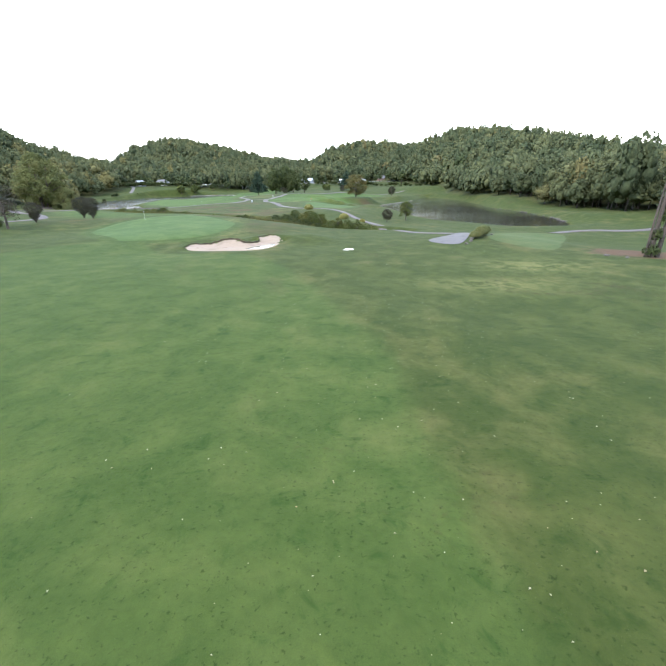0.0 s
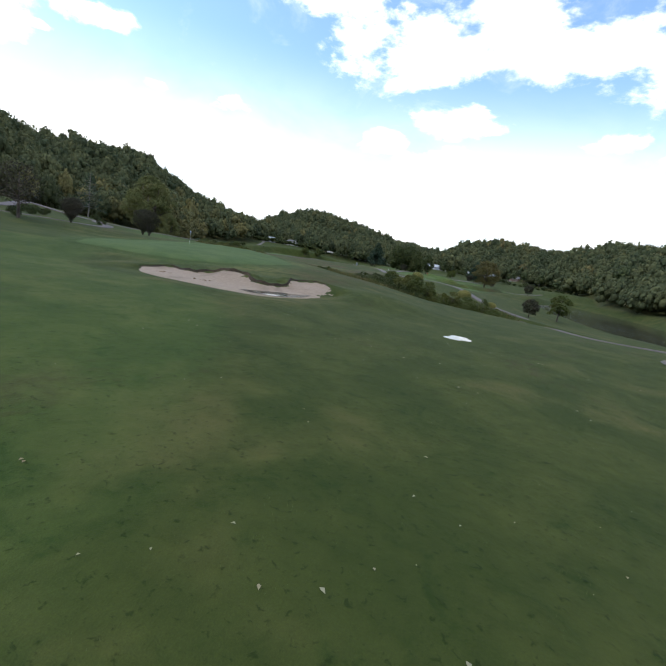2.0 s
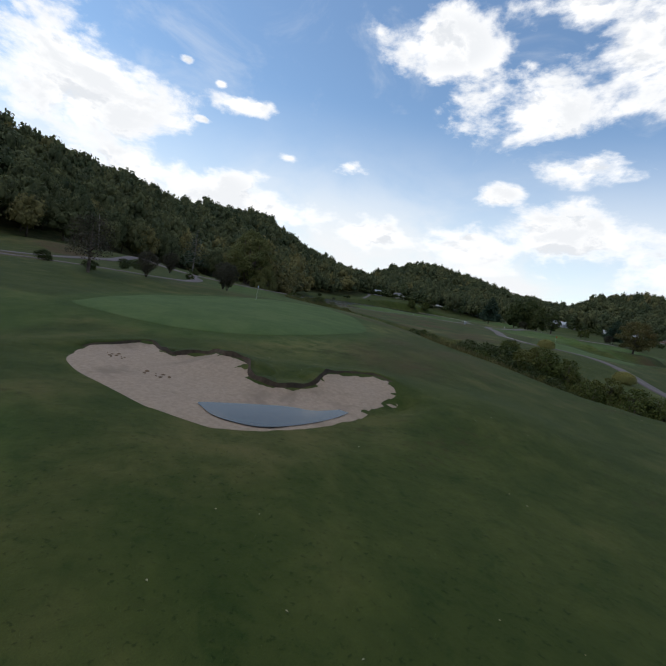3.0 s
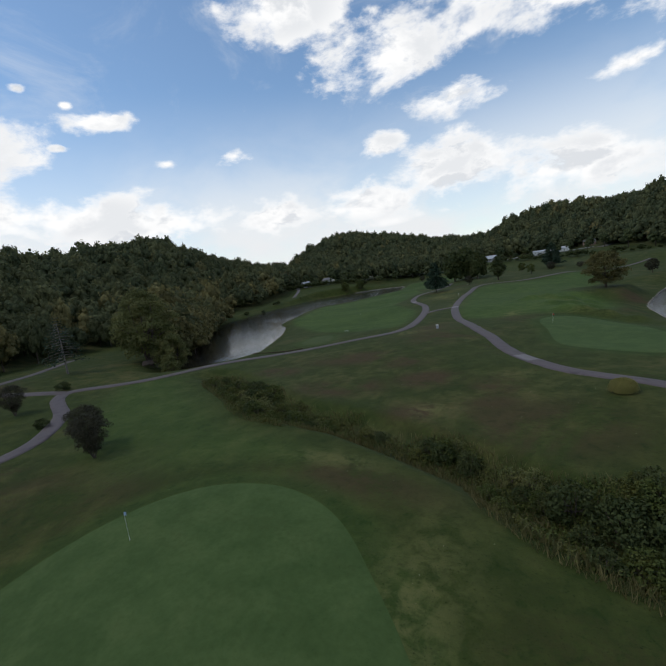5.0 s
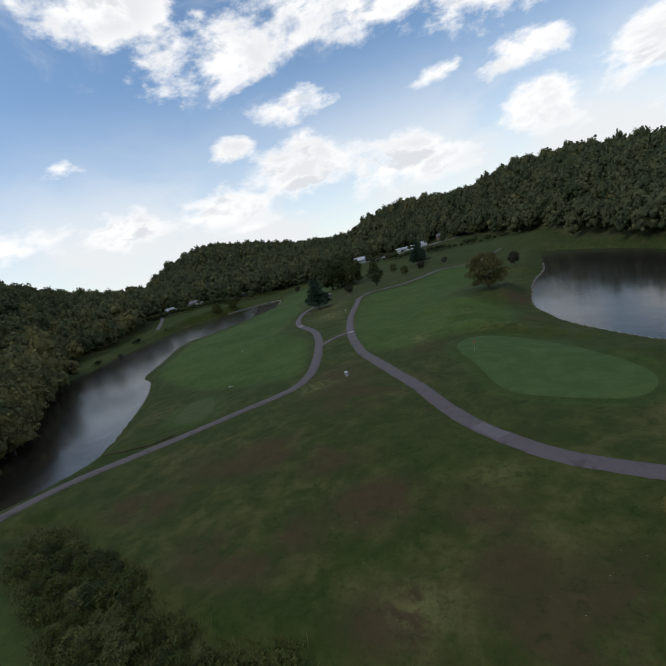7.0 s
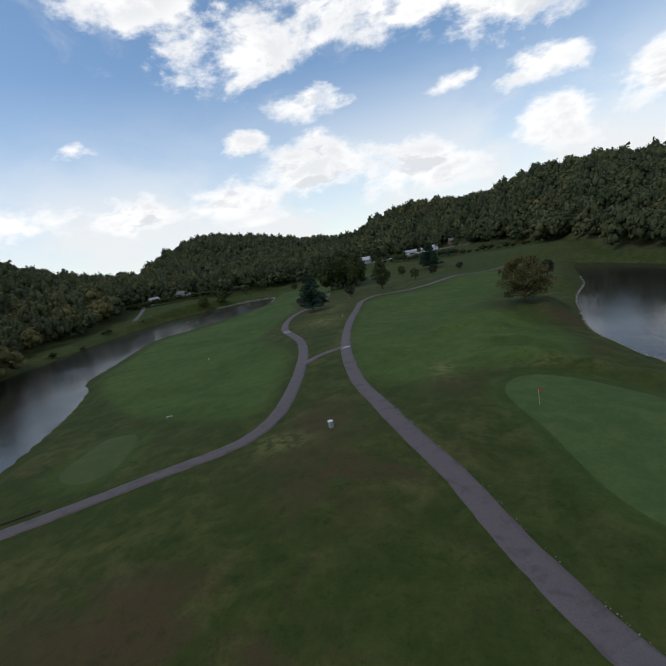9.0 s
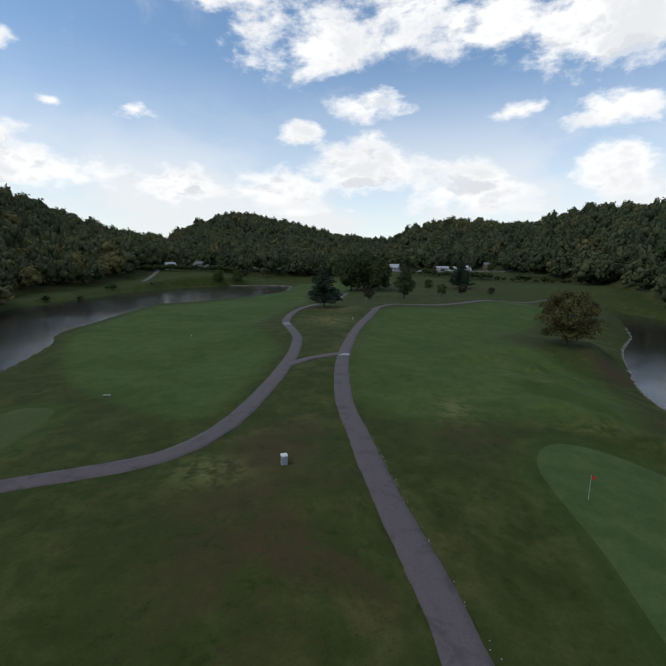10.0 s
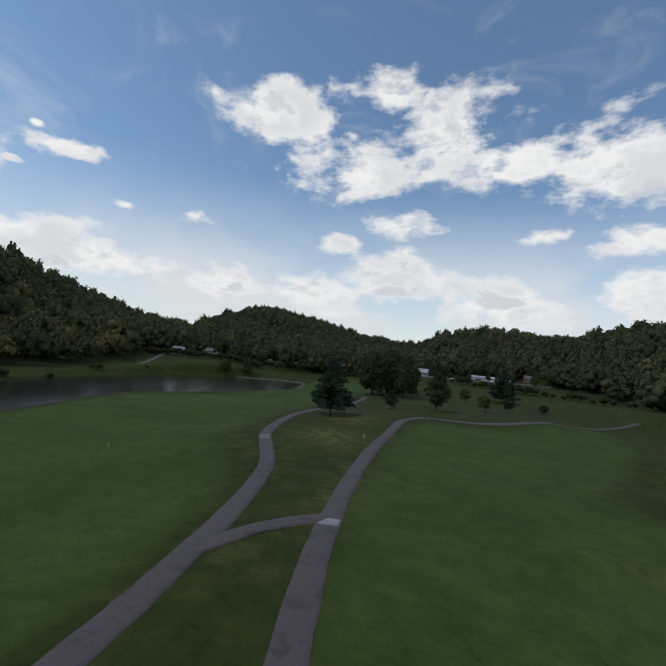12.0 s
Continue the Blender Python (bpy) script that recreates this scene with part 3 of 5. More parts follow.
FAIRWAYS = [smooth_outline(p, 4) for p in (
    [(-62, -20), (2, -20), (2, 18), (1, 25.4), (-0.3, 29), (-2.6, 34.4), (-6.8, 44), (-13.3, 55), (-20, 60), (-32, 61), (-44, 72), (-60, 50), (-70, 10)],
    [(-100, 208), (-78, 197), (-67, 193), (-65.5, 203), (-72, 235), (-90, 265), (-92, 300), (-98, 340), (-118, 380), (-128, 350), (-140, 318), (-146, 300), (-138, 262), (-128, 236)],
    [(-52, 215), (-44, 202), (-32, 204), (-14, 208), (-10, 236), (-22, 262), (-8, 300), (10, 350), (0, 372), (-20, 340), (-36, 320), (-56, 300), (-57, 260)],
    [(-130, 400), (-100, 360), (-90, 400), (-100, 450), (-126, 450)],
    [(-106, 137), (-99, 144), (-88, 137), (-76, 129.5), (-66, 122), (-57, 119), (-48, 115), (-60, 111), (-70, 106), (-84, 114), (-96, 125)],
)]


def mow_value(x, y):
    v = np.zeros(x.shape)
    for k, f in enumerate(FAIRWAYS):
        soft, much = ((0.7, 0.42), (1.6, 1.0), (3.0, 0.95), (3.0, 0.9), (4.0, 0.6))[k]
        v = np.maximum(v, much * (1 - step(-soft, soft, signed(x, y, f))))
    for f in (GREEN_1, GREEN_2, TEE_1):
        v = np.maximum(v, 0.6 * (1 - step(0.5, 3.5, signed(x, y, f))))
    return v


ex = ground_mesh.attributes.new("mow", "FLOAT", "POINT")
ex.data.foreach_set("value", mow_value(XX, YY).ravel().astype(np.float32))
_, slope_s = hill(XX, YY)
ex = ground_mesh.attributes.new("wild", "FLOAT", "POINT")
ex.data.foreach_set("value", (np.maximum(step(0.0, 0.03, slope_s), 1 - step(1.2, 3.2, seg_distance(XX, YY, CREEK)))).ravel().astype(np.float32))
ring = np.minimum(signed(XX, YY, GREEN_1), signed(XX, YY, GREEN_2))
ex = ground_mesh.attributes.new("fringe", "FLOAT", "POINT")
ex.data.foreach_set("value", (0.55 * step(-0.3, 0.3, ring) * (1 - step(0.7, 1.9, ring))).ravel().astype(np.float32))
bare = np.zeros(XX.shape)
for bx, by, bw, bh, amount in ((-76.5, 149, 6, 4, 1.2), (-57, 139.5, 7, 4.5, 1.35), (-44, 144, 5, 4, 1.3), (-41, 130.5, 5, 3, 1.2), (-51.5, 154.5, 7, 4, 1.2), (-33.5, 141, 3.5, 5, 1.0), (-33.5, 134, 4, 3, 0.9), (-62, 158, 12, 5, 1.0), (-30, 128, 12, 7, 0.8), (-48, 176, 10, 9, 1.0),
                               (-54, 190, 5, 9, 0.8), (-70, 105, 9, 9, 0.7), (-80, 300, 9, 7, 0.9), (-68, 330, 10, 8, 0.8), (-34, 200, 5, 8, 0.6), (-8, 214, 5, 4, 0.7), (-2, 248, 6, 9, 1.0), (-128, 98, 14, 8, 1.3), (-146, 116, 12, 9, 1.3), (-136, 122, 13, 9, 1.3), (-104, 78, 9, 8, 1.0), (-24, 96, 6, 9, 0.6), (-44, 112, 10, 3, 0.8), (-22, 84, 5, 5, 0.6)):
    bare = np.maximum(bare, amount * np.exp(-(((XX - bx) / bw) ** 2 + ((YY - by) / bh) ** 2) ** 1.5))
ex = ground_mesh.attributes.new("bare", "FLOAT", "POINT")
ex.data.foreach_set("value", bare.ravel().astype(np.float32))
pale = np.zeros(XX.shape)
for bx, by, bw, bh, amount in ((-58, 183, 3.5, 2.5, 1.0), (-70, 274, 7, 9, 0.8), (-72, 300, 6, 12, 0.6), (-28, 232.5, 4, 1.2, 0.55), (-21, 231, 3, 1.2, 0.5), (-20, 204, 5, 1.2, 0.5), (-11, 201.5, 5, 1.2, 0.5), (-22, 220.5, 4, 1.0, 0.5), (-36, 206, 2.5, 4, 0.8), (-40.2, 131.7, 2.6, 2.0, 0.8), (-31.5, 145.5, 3, 2, 0.5), (-46, 115.5, 5, 1.6, 0.6), (-34, 100, 3, 9, 0.6), (-26, 80, 3, 5, 0.5), (14, 46, 9, 3, 0.6), (22, 56, 8, 4, 0.7), (-2, 120, 6, 6, 0.4), (-58, 240, 3, 8, 0.5)):
    pale = np.maximum(pale, amount * np.exp(-(((XX - bx) / bw) ** 2 + ((YY - by) / bh) ** 2)))
ex = ground_mesh.attributes.new("pale", "FLOAT", "POINT")
ex.data.foreach_set("value", pale.ravel().astype(np.float32))
ex = ground_mesh.attributes.new("dirt", "FLOAT", "POINT")
dirt = 1.0 * np.exp(-((XX - 40) ** 2 + (YY - 67) ** 2) / 7.0 ** 2)
dirt = np.maximum(dirt, 0.8 * (1 - step(-1.5, 1.0, np.minimum(signed(XX, YY, POND_L), signed(XX, YY, POND_R)))))
ex.data.foreach_set("value", dirt.ravel().astype(np.float32))
ground = shade_smooth(new("ground", ground_mesh))
tagged(ground, "mown golf course turf in a wooded valley", "ground", kind="structure")


def patch(name, outline, material, lift, spacing, label, category, level=None, rim=0.0):
    """A surface laid on the ground inside an outline."""
    from mathutils.geometry import delaunay_2d_cdt
    o = np.array(outline, float)
    lo, hi = o.min(0), o.max(0)
    gx, gy = np.meshgrid(np.arange(lo[0], hi[0], spacing), np.arange(lo[1], hi[1], spacing))
    keep = signed(gx, gy, o) < -0.4 * spacing
    pts = np.vstack([o, np.stack([gx[keep], gy[keep]], -1)])
    n = len(o)
    vs, _, fs, *_ = delaunay_2d_cdt([Vector(p) for p in pts], [(i, (i + 1) % n) for i in range(n)], [list(range(n))], 1, 1e-4)
    v = np.array([tuple(p) for p in vs])
    z = np.full(len(v), level) if level is not None else at(v[:, 0], v[:, 1]) + lift
    if rim:
        z = z - rim * (1 - step(0.0, 0.5, seg_distance(v[:, 0], v[:, 1], o, True)))
    ob = part(name, (np.column_stack([v, z]), [f for f in fs]), material)
    bm = bmesh.new()
    bm.from_mesh(ob.data)
    bmesh.ops.recalc_face_normals(bm, faces=bm.faces)
    if sum(f.normal.z for f in bm.faces) < 0:
        bmesh.ops.reverse_faces(bm, faces=bm.faces)
    bm.to_mesh(ob.data)
    bm.free()
    shade_smooth(ob)
    return tagged(ob, label, category, kind="structure")


patch("green_near", GREEN_1, M_GREEN, 0.13, 1.6, "smooth pale putting green on a raised mound", "putting green", rim=0.11)
patch("green_far", GREEN_2, M_GREEN, 0.13, 1.6, "smooth pale putting green beside the cart path", "putting green", rim=0.11)
patch("tee_ground", TEE_1, M_TEE, 0.13, 1.5, "closely mown pale tee ground near the pond", "tee", rim=0.11)
patch("tee_east", TEE_2, M_TEE, 0.10, 2.0, "closely mown pale tee ground beside the hedge", "tee", rim=0.11)
patch("bunker_sand", BUNKER, M_SAND, 0.06, 0.7, "damp pinkish sand in a kidney-shaped bunker", "bunker", rim=0.07)
patch("gravel_pad", smooth_outline(PAD, 5), M_PAD, 0.07, 1.5, "grey paved apron at the end of the cart path", "pavement")
patch("water_west", POND_L, M_WATER, 0, 12, "calm dark pond reflecting the sky", "pond", level=WATER_L)
patch("water_east", POND_R, M_WATER_E, 0, 12, "calm dark pond with a stony bank", "pond", level=WATER_R)


def ribbon(name, pts, width, material, lift, label, rng):
    c = smooth_outline(pts, 8, False)
    d = np.gradient(c, axis=0)
    nrm = np.stack([-d[:, 1], d[:, 0]], -1) / np.linalg.norm(d, axis=1)[:, None]
    offs = np.array([-0.5, -0.47, -0.25, 0, 0.25, 0.47, 0.5]) * width
    drop = np.array([-0.12, 0, 0.01, 0.02, 0.01, 0, -0.12])
    rows = []
    for k, (o, dz) in enumerate(zip(offs, drop)):
        wob = np.array([rng.uniform(-0.07, 0.07) if abs(o) > 0.4 * width else 0 for _ in c])[:, None]
        q = c + nrm * (o + wob)
        z = at(q[:, 0], q[:, 1]) + lift + dz
        rows.append(np.column_stack([q, z]))
    v = np.stack(rows, 1)
    n, m = v.shape[:2]
    i = np.arange(n * m).reshape(n, m)
    f = np.stack([i[:-1, 1:], i[:-1, :-1], i[1:, :-1], i[1:, 1:]], -1).reshape(-1, 4)
    me = quad_mesh(name, v.reshape(-1, 3), f, material)
    ob = shade_smooth(new(name, me))
    if sum(p.normal.z for p in me.polygons) < 0:
        me.flip_normals()
    return tagged(ob, label, "cart path", kind="structure")


RNG = random.Random(7)
W = 2.5
ribbon("path_main", PATH_R, W, M_PATH, 0.10, "purplish grey asphalt cart path with crumbling edges", RNG)
ribbon("path_far", PATH_FAR, 2.2, M_PATH, 0.085, "narrow asphalt cart path along the fairway", RNG)
ribbon("path_west", PATH_L, W, M_PATH, 0.105, "purplish grey asphalt cart path winding past the pond", RNG)
ribbon("path_branch", PATH_BR, 2.2, M_PATH, 0.115, "short asphalt link between two cart paths", RNG)
ribbon("path_loop", PATH_LOOP, W, M_PATH, 0.09, "grey asphalt cart path under the wooded hill", RNG)
ribbon("path_east", PATH_EAST, 2.8, M_PATH, 0.10, "pale grey cart path past the end of the pond", RNG)
ribbon("path_link", PATH_LINK, 2.4, M_PATH, 0.12, "short asphalt link in the cart path loop", RNG)


# ---- kinds of things ----
def tube(verts, faces, path, radii, sides=7):
    """Adds a tapered tube along a path to lists of verts and faces."""
    base = len(verts)
    path = [Vector(p) for p in path]
    for k, p in enumerate(path):
        d = (path[min(k + 1, len(path) - 1)] - path[max(k - 1, 0)]).normalized()
        u = d.orthogonal().normalized()
        v = d.cross(u)
        for s in range(sides):
            a = 2 * math.pi * s / sides
            verts.append(tuple(p + (u * math.cos(a) + v * math.sin(a)) * radii[k]))
    for k in range(len(path) - 1):
        for s in range(sides):
            a, b = base + k * sides + s, base + k * sides + (s + 1) % sides
            faces.append((a, b, b + sides, a + sides))
    faces.append(tuple(base + s for s in reversed(range(sides))))
    faces.append(tuple(base + (len(path) - 1) * sides + s for s in range(sides)))


def leaf_cloud(rng, lobes, count, size, flat=0.4, droop=0.0):
    """Small bent leaf sprays on the shells of many lobes: centre x, y, z and radii. Returns verts and quads."""
    lob = np.array(lobes, float)
    weight = lob[:, 3] * lob[:, 4]
    pick = rng.choice(len(lob), count, p=weight / weight.sum())
    d = rng.normal(size=(count, 3))
    d /= np.linalg.norm(d, axis=1)[:, None]
    d[:, 2] = np.where(d[:, 2] < -0.35, -d[:, 2] * 0.6, d[:, 2])
    depth = 1 - 0.55 * rng.random(count) ** 2.0
    c = lob[pick, :3] + d * np.stack([lob[pick, 3], lob[pick, 3], lob[pick, 4]], -1) * depth[:, None]
    nrm = d + rng.normal(size=(count, 3)) * flat
    nrm[:, 2] += 0.35
    nrm /= np.linalg.norm(nrm, axis=1)[:, None]
    t = np.cross(nrm, rng.normal(size=(count, 3)))
    t /= np.linalg.norm(t, axis=1)[:, None]
    b = np.cross(nrm, t)
    s = size * rng.uniform(0.6, 1.35, count)[:, None]
    fold = nrm * s * rng.uniform(-0.3, 0.3, count)[:, None]
    down = np.array([0, 0, -1.0]) * s * droop
    v = np.stack([c - t * s * 0.5 - b * s * 0.25, c + b * s * -0.62 + fold, c + t * s * 0.55 + down, c + b * s * 0.55 - fold], 1)
    q = np.arange(count * 4).reshape(count, 4)
    return v.reshape(-1, 3), q


def crown_lobes(rng, n, radius, low, high, shape="round", lump=1.0):
    """Lobes of a crown between two heights, spread over its outline and its inside."""
    out = []
    for k in range(n):
        h = (k + rng.random()) / n
        if shape == "cone":
            r = (1.0 - h) ** 0.8 + 0.05
        elif shape == "egg":
            r = math.sin(math.pi * min(1.0, 0.10 + 0.86 * h ** 0.8)) ** 0.75
        elif shape == "vase":
            r = (0.28 + 0.95 * h ** 0.8) if h < 0.62 else 0.93 * math.sqrt(max(0.03, 1 - ((h - 0.62) / 0.40) ** 2))
        else:
            r = math.sqrt(max(0.06, 1 - ((h - 0.42) / 0.60) ** 2))
        r *= radius
        a = 2.39996 * k + rng.normal() * 0.4
        lr = lump * radius * rng.uniform(0.28, 0.42) * (0.55 + 0.45 * r / radius)
        f = max(0.0, r - lr * 0.75) * rng.uniform(0.55, 1.08)
        out.append((f * math.cos(a), f * math.sin(a), low + (high - low) * (0.06 + 0.84 * h), lr, lr * rng.uniform(0.75, 1.0)))
    return out


def make_tree(name, seed, height, radius, low, leaf, count, size, shape="round", bark=None, lobes=22, stems=1, trunk=0.028, lump=1.0):
    """A broadleaved tree: trunk with limbs, and a crown of leaf sprays."""
    rng = np.random.default_rng(seed)
    root = new(name)
    lob = crown_lobes(rng, lobes, radius, low, height, shape, lump)
    v, f = [], []
    r0 = height * trunk
    for s in range(stems):
        a = 6.283 * s / stems + 0.5
        lean = 0.0 if stems == 1 else radius * 0.35
        foot = (0.12 * lean * math.cos(a), 0.12 * lean * math.sin(a), -0.25)
        mid = (lean * 0.5 * math.cos(a) + rng.normal() * 0.1, lean * 0.5 * math.sin(a), low + (height - low) * 0.15)
        top = (lean * math.cos(a) + rng.normal() * 0.2, lean * math.sin(a) + rng.normal() * 0.2, low + (height - low) * 0.75)
        k = 1.0 if stems == 1 else 0.6
        tube(v, f, [foot, (foot[0], foot[1], 0.15), mid, top], [r0 * 1.5 * k, r0 * 1.05 * k, r0 * 0.75 * k, r0 * 0.2 * k], 8)
    trunk_ob = part("trunk", (v, f), bark or M_BARK, root)
    shade_smooth(trunk_ob)
    v, f = [], []
    for lx, ly, lz, lr, lh in lob[: max(7, lobes // 2)]:
        z0 = min(low + (height - low) * 0.1 + rng.random() * (lz - low) * 0.5, lz - 0.1)
        tube(v, f, [(0, 0, z0), (lx * 0.45, ly * 0.45, z0 + (lz - z0) * 0.6), (lx, ly, lz)], [r0 * 0.45, r0 * 0.28, r0 * 0.08], 5)
    shade_smooth(part("branch_frame", (v, f), bark or M_BARK, root))
    vv, q = leaf_cloud(rng, lob, count, size)
    me = quad_mesh("crown", vv, q, leaf)
    ob = new("crown", me)
    ob.parent = root
    return root


def make_pine(name, seed, height, radius, low, leaf, count, bare=False):
    """A conifer with whorls of boughs, thick with needles or nearly bare."""
    rng = np.random.default_rng(seed)
    root = new(name)
    v, f = [], []
    tube(v, f, [(0, 0, -0.25), (0, 0, 0.2), (0.05, 0.02, height * 0.5), (0, 0, height)], [height * 0.022, height * 0.017, height * 0.011, 0.02], 8)
    shade_smooth(part("trunk", (v, f), M_GREYBARK if bare else M_BARK, root))
    v, f, lob = [], [], []
    z = low
    while z < height * 0.985:
        h = (z - low) / (height - low)
        n = 5 if h < 0.8 else 4
        for k in range(n):
            a = 6.283 * (k + rng.random() * 0.7) / n
            ln = radius * ((1 - h) ** 0.72) * rng.uniform(0.72, 1.12) + 0.25
            rise = ln * (0.10 if not bare else -0.16) + rng.normal() * 0.1
            mid = (math.cos(a) * ln * 0.5, math.sin(a) * ln * 0.5, z + rise * 0.3)
            tip = (math.cos(a) * ln, math.sin(a) * ln, z + rise)
            tube(v, f, [(0, 0, z), mid, tip], [0.05 + 0.05 * (1 - h), 0.04, 0.012], 4)
            for u in np.linspace(0.3, 1.0, 4):
                lob.append((math.cos(a) * ln * u, math.sin(a) * ln * u, z + rise * u, 0.28 + 0.19 * ln * (0.6 + 0.4 * u), 0.24 + 0.09 * ln))
        z += (height - low) * rng.uniform(0.045, 0.07)
    shade_smooth(part("bough_frame", (v, f), M_GREYBARK if bare else M_BARK, root))
    vv, q = leaf_cloud(rng, lob, count, 0.42, 0.8)
    ob = new("foliage", quad_mesh("foliage", vv, q, leaf))
    ob.parent = root
    return root


def set_at(ob, x, y, turn=0.0, scale=1.0, sink=0.05):
    ob.matrix_basis = Matrix.Translation((x, y, float(at(x, y)) - sink)) @ Matrix.Rotation(turn, 4, "Z") @ Matrix.Diagonal((scale, scale, scale, 1))
    return ob


def place_copy(ob, x, y, turn=0.0, scale=1.0, sink=0.05):
    c = copy_thing(ob, Matrix.Identity(4))
    return set_at(c, x, y, turn, scale, sink)


# ---- lone trees ----
oak = set_at(make_tree("oak_tree", 11, 13.4, 7.0, 0.9, M_LEAF_OAK, 14000, 0.29, "round", lobes=56, lump=0.78), -9, 257.5)
tagged(oak, "broad oak turning brown, on a knoll by the pond", "tree")
pine = set_at(make_pine("pine_tree", 5, 15.6, 5.8, 2.0, M_NEEDLE, 15000), -79.5, 302.5)
tagged(pine, "dark green pine standing between two cart paths", "tree")
cone = set_at(make_tree("pear_tree", 21, 14.6, 4.9, 1.4, M_LEAF_DARK, 8000, 0.32, "egg", lobes=40), -52.5, 341)
tagged(cone, "dark upright egg-shaped pear tree on the fairway", "tree")
small = make_tree("maple_sapling", 31, 6.6, 2.9, 1.2, M_LEAF_GREEN, 2400, 0.26, "round", lobes=22)
tagged(set_at(small, -35.7, 360), "small green maple with a loose crown", "tree", "small fairway trees")
plum = make_tree("plum_tree", 33, 5.4, 2.6, 1.0, M_LEAF_PURPLE, 2400, 0.24, "round", lobes=22)
tagged(set_at(plum, -67.8, 335), "small dark purple plum tree", "tree", "small fairway trees")
for x, y, s, label in ((-25, 382, 1.15, "small round dark tree on the far fairway"), (14.5, 314, 1.25, "small round dark tree near the stony pond bank"), (-8, 402, 0.85, "low purple tree on the far fairway"),
                       (-128, 456, 1.0, "small dark tree past the end of the pond")):
    tagged(place_copy(plum, x, y, s * 3, s), label, "tree", "small fairway trees")
tagged(place_copy(small, -43, 404, 1.0, 1.1), "low spreading green tree on the far fairway", "tree", "small fairway trees")

far_pine = place_copy(pine, -24, 424, 1.0, 1.15)
tagged(far_pine, "dark conifer beyond the far fairway", "tree")

# ---- trees and shrubs by the west paths ----
myrtle = make_tree("crape_myrtle", 51, 6.0, 2.9, 0.5, M_LEAF_PURPLE, 10000, 0.105, "vase", lobes=70, stems=6, trunk=0.02, lump=0.78)
tagged(set_at(myrtle, -79.5, 112.5), "dark many-stemmed crape myrtle beside the path loop", "shrub", "crape myrtles")
for x, y, s, r in ((-75.5, 110.5, 0.95, 2.0), (-110.5, 118.5, 0.95, 1.0), (-80, 95.6, 0.82, 4.0)):
    tagged(place_copy(myrtle, x, y, r, s), "dark many-stemmed crape myrtle beside the path loop", "shrub", "crape myrtles")
tagged(set_at(make_tree("cherry_tree", 53, 9.5, 4.8, 2.0, M_LEAF_PURPLE, 2600, 0.2, "round", M_BARK, lobes=26), -78, 85), "thin plum-coloured cherry tree by the path", "tree")
dead = set_at(make_pine("dying_pine", 55, 15.0, 5.2, 3.6, M_NEEDLE, 520, True), -137, 143)
tagged(dead, "sparse dying pine with drooping bare boughs", "tree")
willow = set_at(make_tree("willow_tree", 57, 24.0, 10.0, 2.6, M_LEAF_YELLOW, 20000, 0.36, "egg", lobes=60, stems=3, lump=0.78), -131, 163)
tagged(willow, "tall yellow-green willow on the pond bank", "tree", "willows")
for x, y, s in ((-121, 163, 0.55), (-116.5, 157.5, 0.30), (-139, 176, 0.72), (-150, 190, 0.62)):
    tagged(place_copy(willow, x, y, x, s), "smaller yellowing willow at the pond's edge", "tree", "willows")
low_bush = make_tree("boxwood_bush", 61, 1.5, 1.3, 0.05, M_LEAF_DARK, 3200, 0.085, "round", lobes=20, stems=3)
tagged(set_at(low_bush, -116.5, 111), "low clipped green bush along the path", "bush", "clipped bushes")
for x, y, s in ((-113.7, 107.6, 1.2), (-119.5, 114, 1.0), (-117.5, 116, 0.9), (-118.5, 131.5, 1.25), (-82, 86.8, 1.1), (-101.7, 102.1, 1.1), (-105, 106.6, 1.0), (-92.6, 83.5, 1.3), (-97.2, 115.9, 1.0)):
    tagged(place_copy(low_bush, x, y, x, s), "low clipped green bush along the path", "bush", "clipped bushes")

# ---- ornamental grasses and shrubs across the creek ----
def make_grass_clump(name, seed, radius, height, blades, material):
    rng = np.random.default_rng(seed)
    root = new(name)
    v, q = [], []
    for _ in range(blades):
        a, r = rng.random() * 6.283, radius * 0.62 * math.sqrt(rng.random())
        ax, ay = r * math.cos(a), r * math.sin(a)
        b = a + rng.normal() * 0.8
        ln, w = height * rng.uniform(0.7, 1.1) * (1.02 - 0.22 * r / (radius * 0.62)), 0.02
        out = radius * rng.uniform(0.2, 0.52)
        px, py = -math.sin(b) * w, math.cos(b) * w
        pts = [(0, 0.0), (0.12, 0.72), (0.42, 1.0), (0.80, 0.74), (1.0, 0.22)]
        n0 = len(v)
        for u, h in pts:
            cx, cy, cz = ax + math.cos(b) * out * u, ay + math.sin(b) * out * u, h * ln
            k = 1.0 - 0.8 * u
            v += [(cx - px * k, cy - py * k, cz), (cx + px * k, cy + py * k, cz)]
        for k in range(4):
            q.append((n0 + 2 * k, n0 + 2 * k + 1, n0 + 2 * k + 3, n0 + 2 * k + 2))
    ob = new("foliage", quad_mesh("foliage", np.array(v), np.array(q), material))
    ob.parent = root
    vv, qq = leaf_cloud(rng, [(0, 0, height * 0.25, radius * 0.6, height * 0.45)], 500, 0.3)
    ob = new("heart", quad_mesh("heart", vv, qq, material))
    ob.parent = root
    return root


